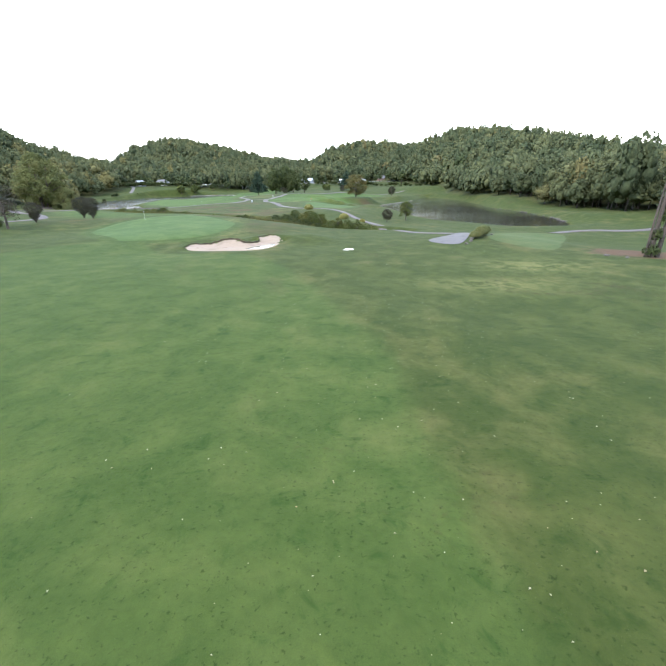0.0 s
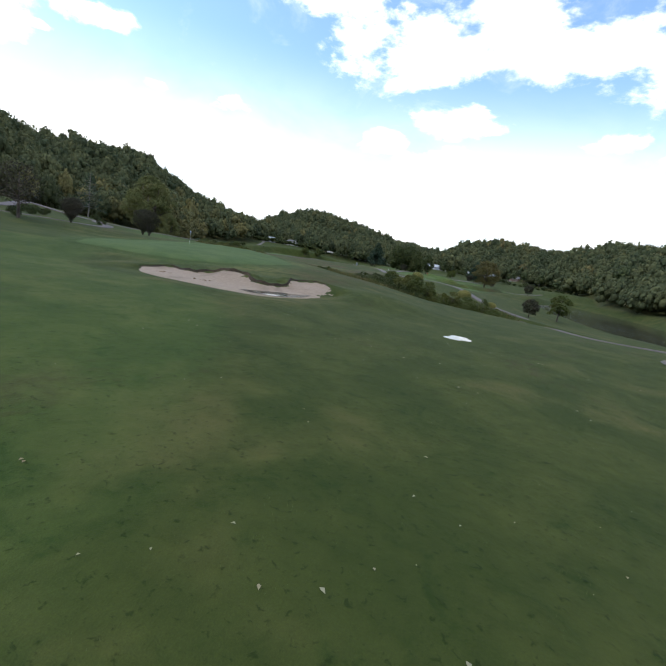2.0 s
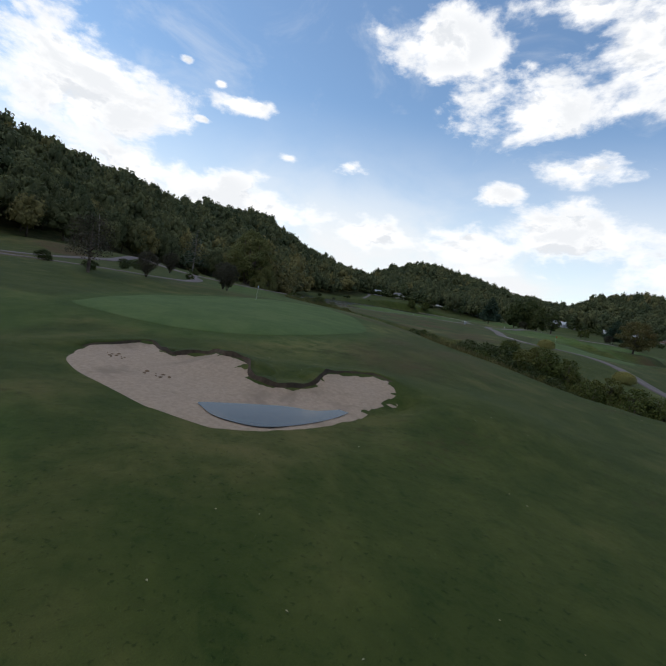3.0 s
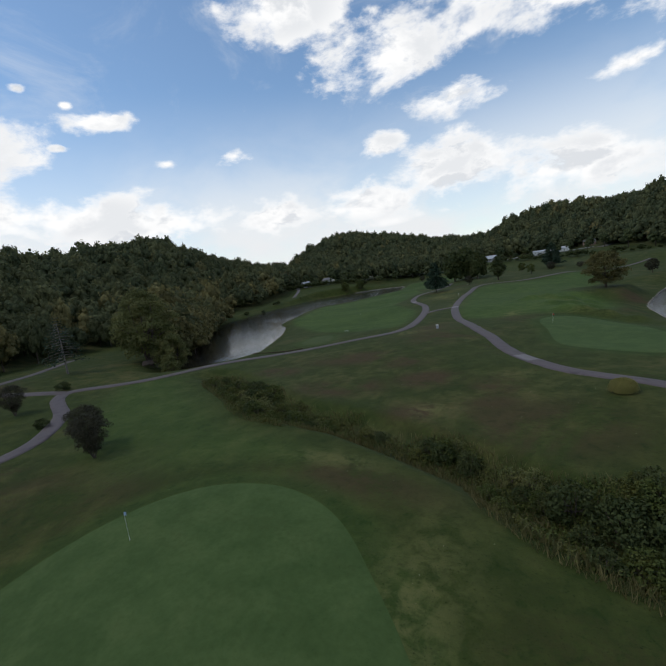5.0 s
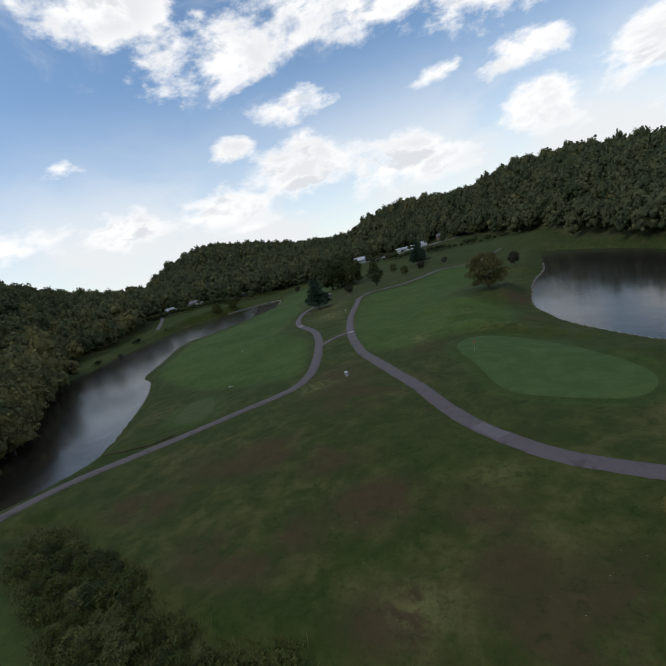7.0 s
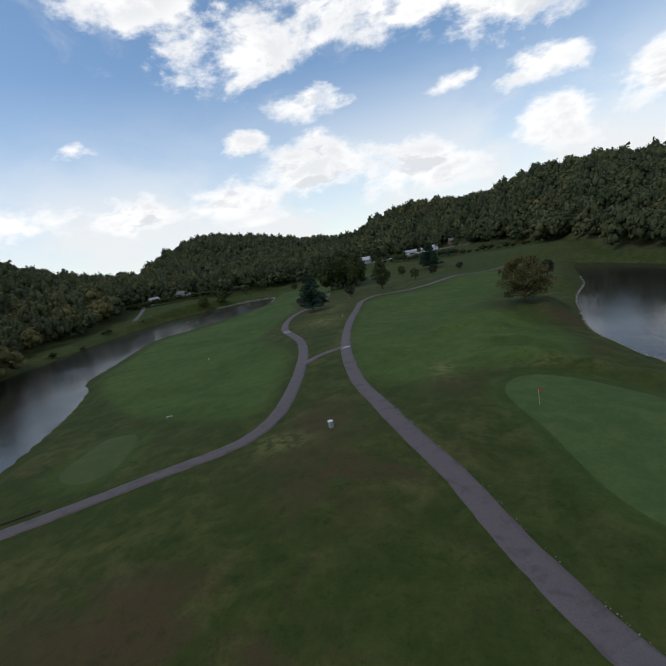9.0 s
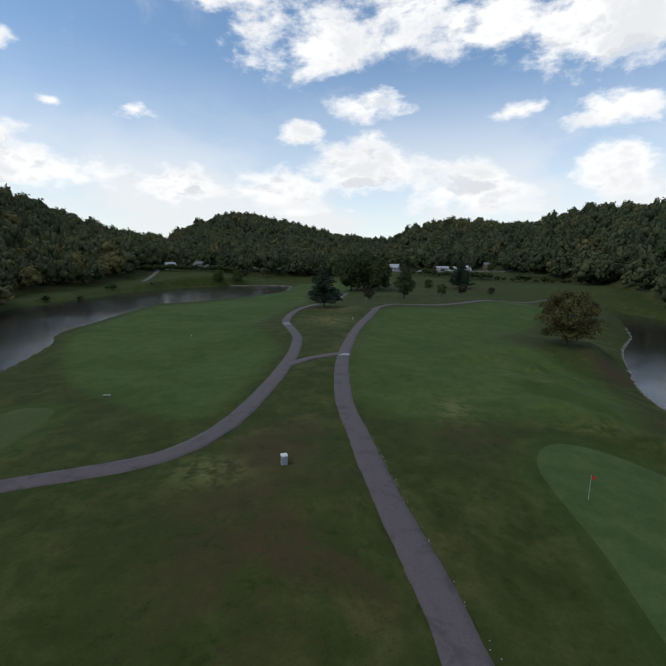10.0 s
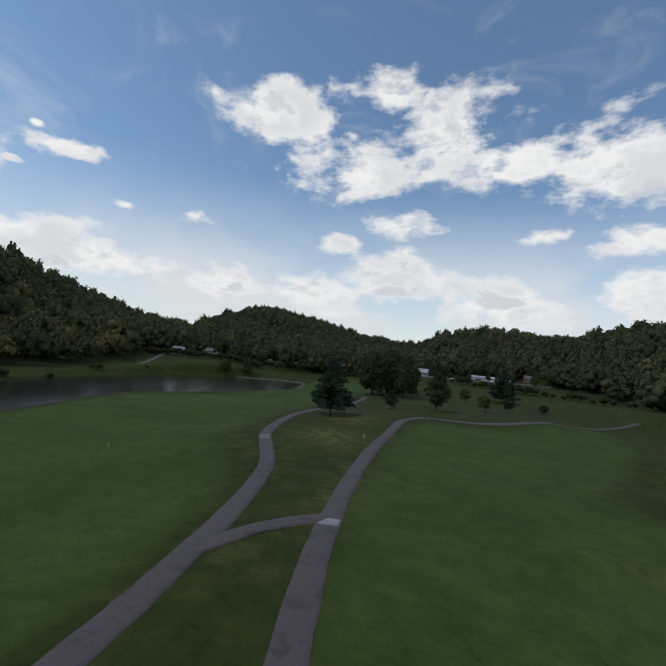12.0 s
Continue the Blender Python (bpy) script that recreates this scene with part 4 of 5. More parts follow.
clump = make_grass_clump("ornamental_grass", 71, 1.5, 1.55, 4200, M_STRAW)
tagged(set_at(clump, -19.9, 137.0), "rounded straw-green ornamental grass clump by the path", "grass clump", "ornamental grasses")
for x, y, s in ((-7.6, 121.5, 0.95), (-2.4, 117.5, 0.6)):
    tagged(place_copy(clump, x, y, x, s), "rounded yellow ornamental grass clump by the path", "grass clump", "ornamental grasses")
hedge_row = new("clipped_hedge")
hedge_gen = np.random.default_rng(73)
row_lobes = [(0.62 * k + hedge_gen.normal() * 0.1, hedge_gen.uniform(-0.4, 0.4), hedge_gen.uniform(0.5, 1.2), hedge_gen.uniform(0.62, 0.8), hedge_gen.uniform(0.6, 0.75)) for k in range(11) for _ in range(3)]
vv, qq = leaf_cloud(hedge_gen, row_lobes, 26000, 0.12)
ob = new("foliage", quad_mesh("foliage", vv, qq, M_LEAF_YELLOW))
ob.parent = hedge_row
v, f = [], []
for k in range(8):
    tube(v, f, [(0.85 * k, 0, -0.2), (0.85 * k + 0.1, 0.1, 0.6), (0.85 * k - 0.1, -0.15, 1.3)], [0.07, 0.05, 0.02], 5)
part("stem_frame", (v, f), M_BARK, hedge_row)
tagged(set_at(hedge_row, 18.4, 76.6, 1.02), "long clipped yellow-green hedge beside the paved apron", "hedge")
pool_tree = place_copy(small, 11.5, 143, 0.5, 0.95)
tagged(pool_tree, "small leafy tree on the pond bank", "tree")
tagged(place_copy(plum, 5, 133, 0.5, 0.75), "small dark round tree near the pond", "tree")

shrub_kinds = [make_tree("creek_shrub", 80 + k, 2.8, 1.9, 0.05, m, 1250, 0.155, "round", lobes=24, stems=4, lump=0.85) for k, m in enumerate((M_LEAF_GREEN, M_LEAF_DARK, M_LEAF_GREEN, M_LEAF_YELLOW))]
# The overgrown bed: its outline, thick low shrubs within it, taller ones towards its east end.
BED = [(-93, 149.5), (-85, 148.5), (-78.5, 143.5), (-67, 138), (-64, 134.5), (-56, 130.5), (-48.7, 129.4), (-47, 127), (-42.4, 125.4), (-36, 124.8), (-33.5, 123), (-30.5, 121), (-26.5, 118.5), (-19, 119), (-10, 112), (2, 109),
       (1, 102), (-12, 103.5), (-22, 105.5), (-27.7, 108.6), (-31.5, 112), (-34, 117.5), (-39, 119.5), (-45, 122.5), (-51, 122.5), (-56, 122), (-60, 122.2), (-66, 124.5), (-75.5, 132), (-86, 138.8), (-91, 144)]
shrub_rng = random.Random(12)
SHRUBS = []
for gx in np.arange(-94, 3, 2.0):
    for gy in np.arange(101, 151, 2.0):
        x, y = gx + shrub_rng.uniform(-0.9, 0.9), gy + shrub_rng.uniform(-0.9, 0.9)
        deep = -float(signed(np.array(x), np.array(y), BED))
        chance = 0.95 if x < -51 else 0.55 if x < -33 else 0.45 if x < -24 else 0.7 if x < -9 else 0.35
        if deep < 0.9 or shrub_rng.random() > chance:
            continue
        size = shrub_rng.uniform(0.42, 0.75) if x < -28 else shrub_rng.uniform(0.5, 0.95)
        SHRUBS.append((x, y, size * (0.8 + 0.12 * min(deep, 3.0)), shrub_rng.choice((0, 0, 1, 1, 2, 2, 3))))
SHRUBS += [(-38.5, 122.6, 0.8, 1), (-36.5, 122.0, 0.85, 0), (-34.2, 120.5, 0.8, 1), (-26, 115.5, 1.1, 1), (-23, 113.5, 1.25, 1), (-20.2, 112, 1.35, 1), (-18.5, 109.5, 1.3, 0), (-15, 112, 1.1, 0), (-22.5, 109.5, 0.9, 2)]
used = [False] * 4
for x, y, s, k in SHRUBS:
    base = shrub_kinds[k]
    ob = base if not used[k] else copy_thing(base, Matrix.Identity(4))
    used[k] = True
    set_at(ob, x, y, x * 3.1 + y, s, 0.1)
    tagged(ob, ("leafy green shrub in the creek bed", "dark green shrub in the creek bed", "loose green shrub in the creek bed", "yellowing shrub in the creek bed")[k], "shrub", "creek shrubs")


def scatter_blades(name, pts, height, width, material, label, rng):
    """Upright weeds or leaves of grass as one sheet of many blades."""
    n = len(pts)
    z = at(pts[:, 0], pts[:, 1])
    a = rng.random(n) * 6.283
    h = height * rng.uniform(0.5, 1.3, n)
    lean = rng.normal(size=(n, 2)) * 0.35 * h[:, None]
    px, py = np.cos(a) * width, np.sin(a) * width
    b0 = np.stack([pts[:, 0] - px, pts[:, 1] - py, z - 0.05], -1)
    b1 = np.stack([pts[:, 0] + px, pts[:, 1] + py, z - 0.05], -1)
    t1 = np.stack([pts[:, 0] + lean[:, 0] + px * 0.3, pts[:, 1] + lean[:, 1] + py * 0.3, z + h], -1)
    t0 = np.stack([pts[:, 0] + lean[:, 0] - px * 0.3, pts[:, 1] + lean[:, 1] - py * 0.3, z + h], -1)
    v = np.stack([b0, b1, t1, t0], 1).reshape(-1, 3)
    ob = new(name, quad_mesh(name, v, np.arange(n * 4).reshape(n, 4), material))
    return tagged(ob, label, "weeds", kind="stuff")


rng = np.random.default_rng(3)
spread = np.column_stack([rng.uniform(-96, 4, 160000), rng.uniform(100, 152, 160000)])
depth_in = -signed(spread[:, 0], spread[:, 1], BED)
south = (depth_in > -0.5) & (depth_in < 2.6) & (seg_distance(spread[:, 0], spread[:, 1], BED[16:]) < 2.6) & (spread[:, 0] > -54)
weeds = spread[(south & (rng.random(len(spread)) < 0.95)) | ((depth_in > -0.2) & (rng.random(len(spread)) < 0.35))]
scatter_blades("creek_weeds", weeds, 0.55, 0.04, M_WEED, "tall tangled weeds along the creek", rng)
c = spread[(depth_in > 0.5)][:2200]
low_growth = [(x, y, float(z) + 0.12, r, r * 0.6) for (x, y), z, r in zip(c, at(c[:, 0], c[:, 1]), rng.uniform(0.45, 1.0, len(c)))]
vv, qq = leaf_cloud(rng, low_growth, 42000, 0.16)
tagged(new("creek_undergrowth", quad_mesh("creek_undergrowth", vv, qq, M_LEAF_GREEN)), "tangled low green growth in the creek bed", "weeds", kind="stuff")

# ---- woods ----
def forest():
    rng = np.random.default_rng(17)
    spots = []
    for spacing, r_lo, r_hi, az_lo, az_hi in ((7.5, 90, 330, -112, -28), (10.0, 330, 700, -70, 45), (13.5, 700, 1120, -50, 30), (7.8, 120, 330, 8, 100), (22.0, 100, 300, 100, 248)):
        lim = r_hi
        gx, gy = np.meshgrid(np.arange(-lim, lim, spacing), np.arange(-lim, lim, spacing))
        gx = gx + rng.uniform(-0.45, 0.45, gx.shape) * spacing
        gy = gy + rng.uniform(-0.45, 0.45, gy.shape) * spacing
        r, az = np.hypot(gx, gy), np.degrees(np.arctan2(gx, gy))
        az = np.where(az < -112, az + 360, az)
        x, y = gx + MIDDLE[0], gy + MIDDLE[1]
        foot, crest = np.interp(((az + 180) % 360) - 180, HILLS[:, 0], HILLS[:, 1]), np.interp(((az + 180) % 360) - 180, HILLS[:, 0], HILLS[:, 2])
        ok = (r >= r_lo) & (r < r_hi) & (az >= az_lo) & (az < az_hi) & (r > foot + 2) & (r < crest * 1.06)
        for hx, hy, clear in CLEARINGS:
            ok &= np.hypot(x - hx, y - hy) > clear
        ok &= seg_distance(x, y, PATH_LOOP) > 5
        x, y = x[ok], y[ok]
        spots.append(np.stack([x, y, np.full(x.shape, min(spacing, 11.5))], -1))
    belt = []
    for pts, n, wide in ((WOOD_EDGE_W, 84, 3.5), (WOOD_EDGE_E, 46, 4.0), (WOOD_EDGE_N, 60, 5.0), (BEHIND_W, 110, 9.0), (BEHIND_E, 130, 9.0)):
        c = smooth_outline(pts, 10, False)
        k = rng.integers(0, len(c), n)
        q = c[k] + rng.normal(size=(n, 2)) * wide
        for hx, hy, clear in CLEARINGS:
            q = q[np.hypot(q[:, 0] - hx, q[:, 1] - hy) > clear]
        n = len(q)
        belt.append(np.stack([q[:, 0], q[:, 1], rng.uniform(5.5, 8.5, n) * (1.25 if wide > 8 else 1.35 if wide < 4.5 else 1.0)], -1))
    s = np.vstack(spots + belt)
    edge_n = len(belt[0])
    start = sum(len(p) for p in spots)
    warm = np.zeros(len(s))
    warm[start:start + edge_n] = 0.4
    _, hs = hill(s[:, 0], s[:, 1])
    warm += 0.3 * ((hs < 0.2) & (s[:, 0] < -110) & (s[:, 1] > 90) & (s[:, 1] < 420)) * rng.random(len(s))
    cr = np.interp(np.degrees(np.arctan2(s[:, 0] - MIDDLE[0], s[:, 1] - MIDDLE[1])), HILLS[:, 0], HILLS[:, 2])
    rr = np.hypot(s[:, 0] - MIDDLE[0], s[:, 1] - MIDDLE[1])
    crest = rr > 0.86 * cr
    keep = ~crest | (rng.random(len(s)) < 0.72)
    s, warm, crest, rr = s[keep], warm[keep], crest[keep], rr[keep]
    az = np.degrees(np.arctan2(s[:, 0] - MIDDLE[0], s[:, 1] - MIDDLE[1]))
    near = (rr < 185) & (az > -112) & (az < 110)
    kind = rng.integers(0, 8, len(s))
    all_v, all_q, all_t, tone, base = [], [], [], [], 0
    for k in range(8):
        for lod in (0, 1):
            pick = (kind == k) & (near == (lod == 0))
            n = int(pick.sum())
            v, q, tri = far_crown(100 + k, *((820, 0.066, 2) if lod == 0 else (120, 0.125, 1)))
            p = s[pick]
            tall = np.where(crest[pick], rng.uniform(0.6, 1.2, n), rng.uniform(0.75, 1.25, n))
            h = (p[:, 2] * rng.uniform(0.95, 1.6, n) + 4.5) * tall
            wide = p[:, 2] * rng.uniform(1.05, 1.75, n)
            a = rng.random(n) * 6.283
            c, sn = np.cos(a)[:, None], np.sin(a)[:, None]
            vx = (v[None, :, 0] * c - v[None, :, 1] * sn) * wide[:, None] + p[:, :1]
            vy = (v[None, :, 0] * sn + v[None, :, 1] * c) * wide[:, None] + p[:, 1:2]
            vz = v[None, :, 2] * h[:, None] + at(p[:, 0], p[:, 1])[:, None] - 0.10 * h[:, None]
            all_v.append(np.stack([vx, vy, vz], -1).reshape(-1, 3))
            shift = (np.arange(n) * len(v))[:, None, None] + base
            all_q.append((q[None] + shift).reshape(-1, 4))
            all_t.append((tri[None] + shift).reshape(-1, 3))
            base += n * len(v)
            big = 0.5 + 0.5 * np.sin(p[:, 0] * 0.021 + 1.7) * np.sin(p[:, 1] * 0.017)
            tone.append(np.repeat(np.clip(rng.random(n) ** 1.25 * 0.82 + big * 0.16 + warm[pick] + rng.normal(size=n) * 0.04, 0, np.where(warm[pick] > 0, 0.93, 1)), len(v)))
    stem_v, stem_f = [], []
    for x, y, wide in s[near & (hill(s[:, 0], s[:, 1])[1] < 0.25)]:
        z = float(at(x, y))
        tube(stem_v, stem_f, [(x, y, z - 0.4), (x + 0.2, y, z + wide * 0.5), (x, y + 0.2, z + wide * 1.0)], [wide * 0.035, wide * 0.026, wide * 0.012], 5)
    tagged(shade_smooth(part("wood_trunks", (stem_v, stem_f), M_BARK)), "dark trunks at the edge of the woods", "trunks", kind="stuff")
    verts, quads4, tris = np.vstack(all_v), np.vstack(all_q), np.vstack(all_t)
    me = bpy.data.meshes.new("woods")
    me.vertices.add(len(verts))
    me.vertices.foreach_set("co", verts.astype(np.float32).ravel())
    me.loops.add(4 * len(quads4) + 3 * len(tris))
    me.loops.foreach_set("vertex_index", np.concatenate([quads4.ravel(), tris.ravel()]).astype(np.int32))
    me.polygons.add(len(quads4) + len(tris))
    me.polygons.foreach_set("loop_start", np.concatenate([np.arange(len(quads4)) * 4, 4 * len(quads4) + np.arange(len(tris)) * 3]).astype(np.int32))
    me.polygons.foreach_set("use_smooth", np.concatenate([np.zeros(len(quads4), bool), np.ones(len(tris), bool)]))
    me.update(calc_edges=True)
    me.materials.append(M_FOREST)
    ex = me.attributes.new("tone", "FLOAT", "POINT")
    ex.data.foreach_set("value", np.concatenate(tone).astype(np.float32))
    tagged(new("woods", me), "dense early-autumn broadleaved woods on the hills", "woods", kind="stuff")


def far_crown(seed, count, size, level, low=0.16):
    """A crown of unit size: leafy lobes round a stem, with loose sprays standing off them. Verts, quads (sprays), triangles (lobes)."""
    rng = np.random.default_rng(seed)
    n = (13 if count < 1000 else 28) if level == 2 else 8
    peak = (0.45, 0.55, 0.40, 0.62, 0.50, 0.35, 0.58, 0.48)[seed % 8]
    lob = []
    for k in range(n):
        u = (k + rng.random()) / n
        r = math.sqrt(max(0.0, 1 - ((u - peak) / (1.02 - peak if u > peak else peak + 0.25)) ** 2))
        lr = rng.uniform(0.18, 0.30) * (1.0 if level == 2 else 1.15) * (0.6 + 0.4 * r)
        a = 2.39996 * k + rng.normal() * 0.5
        f = max(0.0, 0.47 * r - 0.75 * lr) * rng.uniform(0.7, 1.25)
        lob.append((f * math.cos(a), f * math.sin(a), low + lr * 0.8 + (0.93 - low - lr * 0.8) * u, lr, lr * rng.uniform(0.8, 1.05)))
    lob.append((0, 0, 0.45 + 0.5 * low, 0.24, 0.36 - 0.3 * low))
    bm = bmesh.new()
    bmesh.ops.create_icosphere(bm, subdivisions=1, radius=1.0)
    bv = np.array([v.co for v in bm.verts])
    bf = np.array([[v.index for v in f.verts] for f in bm.faces])
    bm.free()
    lob = np.array(lob)
    body = bv[None] * (1 + 0.12 * rng.normal(size=(len(lob), len(bv), 1))) * np.stack([lob[:, 3], lob[:, 3], lob[:, 4]], -1)[:, None] * 0.64 + lob[:, None, :3]
    tri = (bf[None] + (np.arange(len(lob)) * len(bv))[:, None, None]).reshape(-1, 3)
    weight = lob[:, 3] * lob[:, 4]
    pick = rng.choice(len(lob), count, p=weight / weight.sum())
    d = rng.normal(size=(count, 3))
    d /= np.linalg.norm(d, axis=1)[:, None]
    d[:, 2] = np.where(d[:, 2] < -0.45, -d[:, 2], d[:, 2])
    c = lob[pick, :3] + d * np.stack([lob[pick, 3], lob[pick, 3], lob[pick, 4]], -1) * (0.66 + 0.42 * rng.random((count, 1)) ** 1.2)
    nrm = d + rng.normal(size=(count, 3)) * 0.5 + (0, 0, 0.3)
    nrm /= np.linalg.norm(nrm, axis=1)[:, None]
    t = np.cross(nrm, rng.normal(size=(count, 3)))
    t /= np.linalg.norm(t, axis=1)[:, None]
    b = np.cross(nrm, t)
    z = size * rng.uniform(0.5, 1.3, count)[:, None]
    fold = nrm * z * rng.uniform(-0.35, 0.35, count)[:, None]
    sprays = np.stack([c - t * z * 0.5, c - b * z * 0.5 + fold, c + t * z * 0.55, c + b * z * 0.5 - fold], 1).reshape(-1, 3)
    return np.vstack([sprays, body.reshape(-1, 3)]), np.arange(count * 4).reshape(count, 4), tri + 4 * count


# Clearings round houses and the red earth cut: x, y, radius.
CLEARINGS = [(-222, 250, 13), (-208, 240, 9), (-229, 268, 11), (-240, 442, 13), (-224, 452, 13), (-206, 531, 10), (-77, 528, 14), (-28, 543, 22), (12, 590, 14), (124, 664, 13), (-330, 770, 22), (-352, 752, 18), (-305, 790, 18)]
WOOD_EDGE_W = [(-134, 172), (-148, 192), (-166, 212), (-180, 232), (-196, 252), (-206, 275)]
WOOD_EDGE_E = [(76, 340), (84, 300), (88, 262), (90, 225), (94, 190), (98, 160)]
BEHIND_W = [(-285, 440), (-268, 465), (-250, 490), (-222, 482), (-190, 492), (-165, 512), (-140, 520)]
BEHIND_E = [(-105, 552), (-70, 562), (-30, 580), (10, 612), (45, 570), (75, 520), (80, 465), (66, 440)]
WOOD_EDGE_N = [(-205, 492), (-165, 512), (-130, 505), (-105, 515), (-60, 575), (-10, 610), (60, 560)]
forest()


# ---- buildings beyond the fairways ----
def box(x0, x1, y0, y1, z0, z1, bevel=0.0):
    bm = bmesh.new()
    bmesh.ops.create_cube(bm, size=1.0)
    for v in bm.verts:
        v.co = ((x0 + x1) / 2 + v.co.x * (x1 - x0), (y0 + y1) / 2 + v.co.y * (y1 - y0), (z0 + z1) / 2 + v.co.z * (z1 - z0))
    if bevel:
        bmesh.ops.bevel(bm, geom=bm.edges[:], offset=bevel, segments=2, affect="EDGES")
    return bm


def gable(width, depth, eave, ridge, over, thick=0.18):
    """A gable roof of real thickness, ridge along x."""
    bm = bmesh.new()
    w, d = width / 2 + over, depth / 2 + over
    low = eave - over * (ridge - eave) / (depth / 2)
    prof = [(-d, low), (0, ridge), (d, low), (d, low - thick), (0, ridge - thick), (-d, low - thick)]
    rows = [[bm.verts.new((s * w, y, z)) for y, z in prof] for s in (-1, 1)]
    for k in range(6):
        bm.faces.new((rows[0][k], rows[0][(k + 1) % 6], rows[1][(k + 1) % 6], rows[1][k]))
    bm.faces.new(rows[0][::-1])
    bm.faces.new(rows[1])
    bmesh.ops.recalc_face_normals(bm, faces=bm.faces)
    return bm


def make_house(width, depth, eave, ridge, wall, roof, windows, door=True, porch=False, chimney=True):
    """A house facing -y: walls with gables, roof, door, windows with frames, and perhaps a porch."""
    root = new("house")
    bm = bmesh.new()
    w, d = width / 2, depth / 2
    base = [bm.verts.new(p) for p in ((-w, -d, -1.5), (w, -d, -1.5), (w, d, -1.5), (-w, d, -1.5))]
    top = [bm.verts.new(p) for p in ((-w, -d, eave), (w, -d, eave), (w, d, eave), (-w, d, eave))]
    peak = [bm.verts.new((-w, 0, ridge - 0.2)), bm.verts.new((w, 0, ridge - 0.2))]
    bm.faces.new((base[0], base[1], top[1], top[0]))
    bm.faces.new((base[2], base[3], top[3], top[2]))
    bm.faces.new((base[1], base[2], top[2], peak[1], top[1]))
    bm.faces.new((base[3], base[0], top[0], peak[0], top[3]))
    part("wall", bm, wall, root)
    part("roof", gable(width, depth, eave, ridge, 0.5), roof, root, "pitched roof")
    for k in range(windows):
        x = -w + width * (k + 0.75) / (windows + 0.5)
        for z0 in ((1.0,) if eave < 4.5 else (1.0, 3.7)):
            fr = part("window", box(x - 0.65, x + 0.65, -d - 0.07, -d + 0.02, z0, z0 + 1.4), M_WHITE, root)
            part("pane", box(x - 0.52, x + 0.52, -d - 0.09, -d - 0.068, z0 + 0.12, z0 + 1.28), M_DARKGLASS, fr, "dark glass pane")
    if door:
        part("door", box(-0.5, 0.5, -d - 0.08, -d + 0.02, 0, 2.05), M_WOOD, root, "dark wooden door")
    if porch:
        part("porch_roof", box(-w, w, -d - 2.4, -d, eave - 0.55, eave - 0.35), roof, root)
        for k in range(5):
            x = -w + 0.2 + (width - 0.4) * k / 4
            part("porch_post", box(x - 0.1, x + 0.1, -d - 2.3, -d - 2.1, -1.0, eave - 0.55), M_WHITE, root)
    if chimney:
        part("chimney", box(w * 0.4, w * 0.4 + 0.8, 0.4, 1.2, eave, ridge + 0.8), M_BRICK, root, "brick chimney")
    return root


def put_house(ob, x, y, turn, label, size=1.0):
    set_at(ob, x, y, radians(turn), size, -0.1)
    return tagged(ob, label, "house")


put_house(make_house(11, 9, 3.6, 7.6, M_GREYWALL, M_PALEROOF, 3), -241, 440, 68, "grey gabled house with a pale roof above the pond", 0.75)
put_house(make_house(17, 9, 5.6, 8.4, M_WHITE, M_ROOF, 5, True, True), -226, 460, -20, "white two-storey house with a columned porch", 0.72)
put_house(make_house(12, 8, 2.8, 5.2, M_WHITE, M_PALEROOF, 3), -206, 534, -20, "small white house with a pale roof among trees")
put_house(make_house(7, 6, 3.4, 5.4, M_WHITE, M_ROOF, 2, True, True, False), -226, 249, 55, "small white house with a columned porch in a hillside clearing")
put_house(make_house(13, 8, 3.0, 5.6, M_GREYWALL, M_PALEROOF, 4), -78, 533, -8, "long pale-roofed house beside the valley road")
put_house(make_house(26, 9, 3.2, 4.8, M_WHITE, M_PALEROOF, 6, True, False, False), -30, 549, 4, "long low white building beside the valley road", 0.75)
put_house(make_house(14, 8, 4.0, 6.6, M_WHITE, M_PALEROOF, 3, True, False, False), -12, 560, 4, "white block of a building behind the valley road", 0.7)
put_house(make_house(10, 8, 3.0, 5.6, M_BRICK, M_ROOF, 3), 12, 592, 8, "brown brick house with a grey roof")
for x, y, t, lab in ((124, 672, 20, "pale house half hidden on the wooded hill"), (-330, 770, -25, "pale house high on the wooded hill")):
    put_house(make_house(11, 8, 3.2, 5.8, M_GREYWALL if x > 0 else M_WHITE, M_PALEROOF, 3), x, y, t, lab)

ribbon("valley_road", [(-190, 640), (-140, 575), (-110, 545), (-78, 520), (-30, 532), (15, 560), (60, 600)], 6.0, M_PAD, 0.12, "pale grey valley road in front of the houses", RNG)
ribbon("pond_lane", [(-262, 452), (-238, 420), (-226, 396), (-219, 380)], 3.0, M_PAD, 0.12, "pale lane leading down to the pond", RNG)


def guard_rail(pts, label):
    root = new("guard_rail")
    c = smooth_outline(pts, 4, False)
    z = at(c[:, 0], c[:, 1])
    v, f = [], []
    tube(v, f, [(x, y, h + 0.75) for (x, y), h in zip(c, z)], [0.16] * len(c), 6)
    part("rail", (v, f), M_PALEROOF, root)
    for (x, y), h in list(zip(c, z))[::2]:
        part("post", box(x - 0.07, x + 0.07, y - 0.07, y + 0.07, h - 0.2, h + 0.8), M_WOOD, root)
    return tagged(root, label, "guard rail")


guard_rail([(-112, 541), (-78, 515.5), (-30, 527.5), (13, 555)], "pale metal guard rail along the valley road")


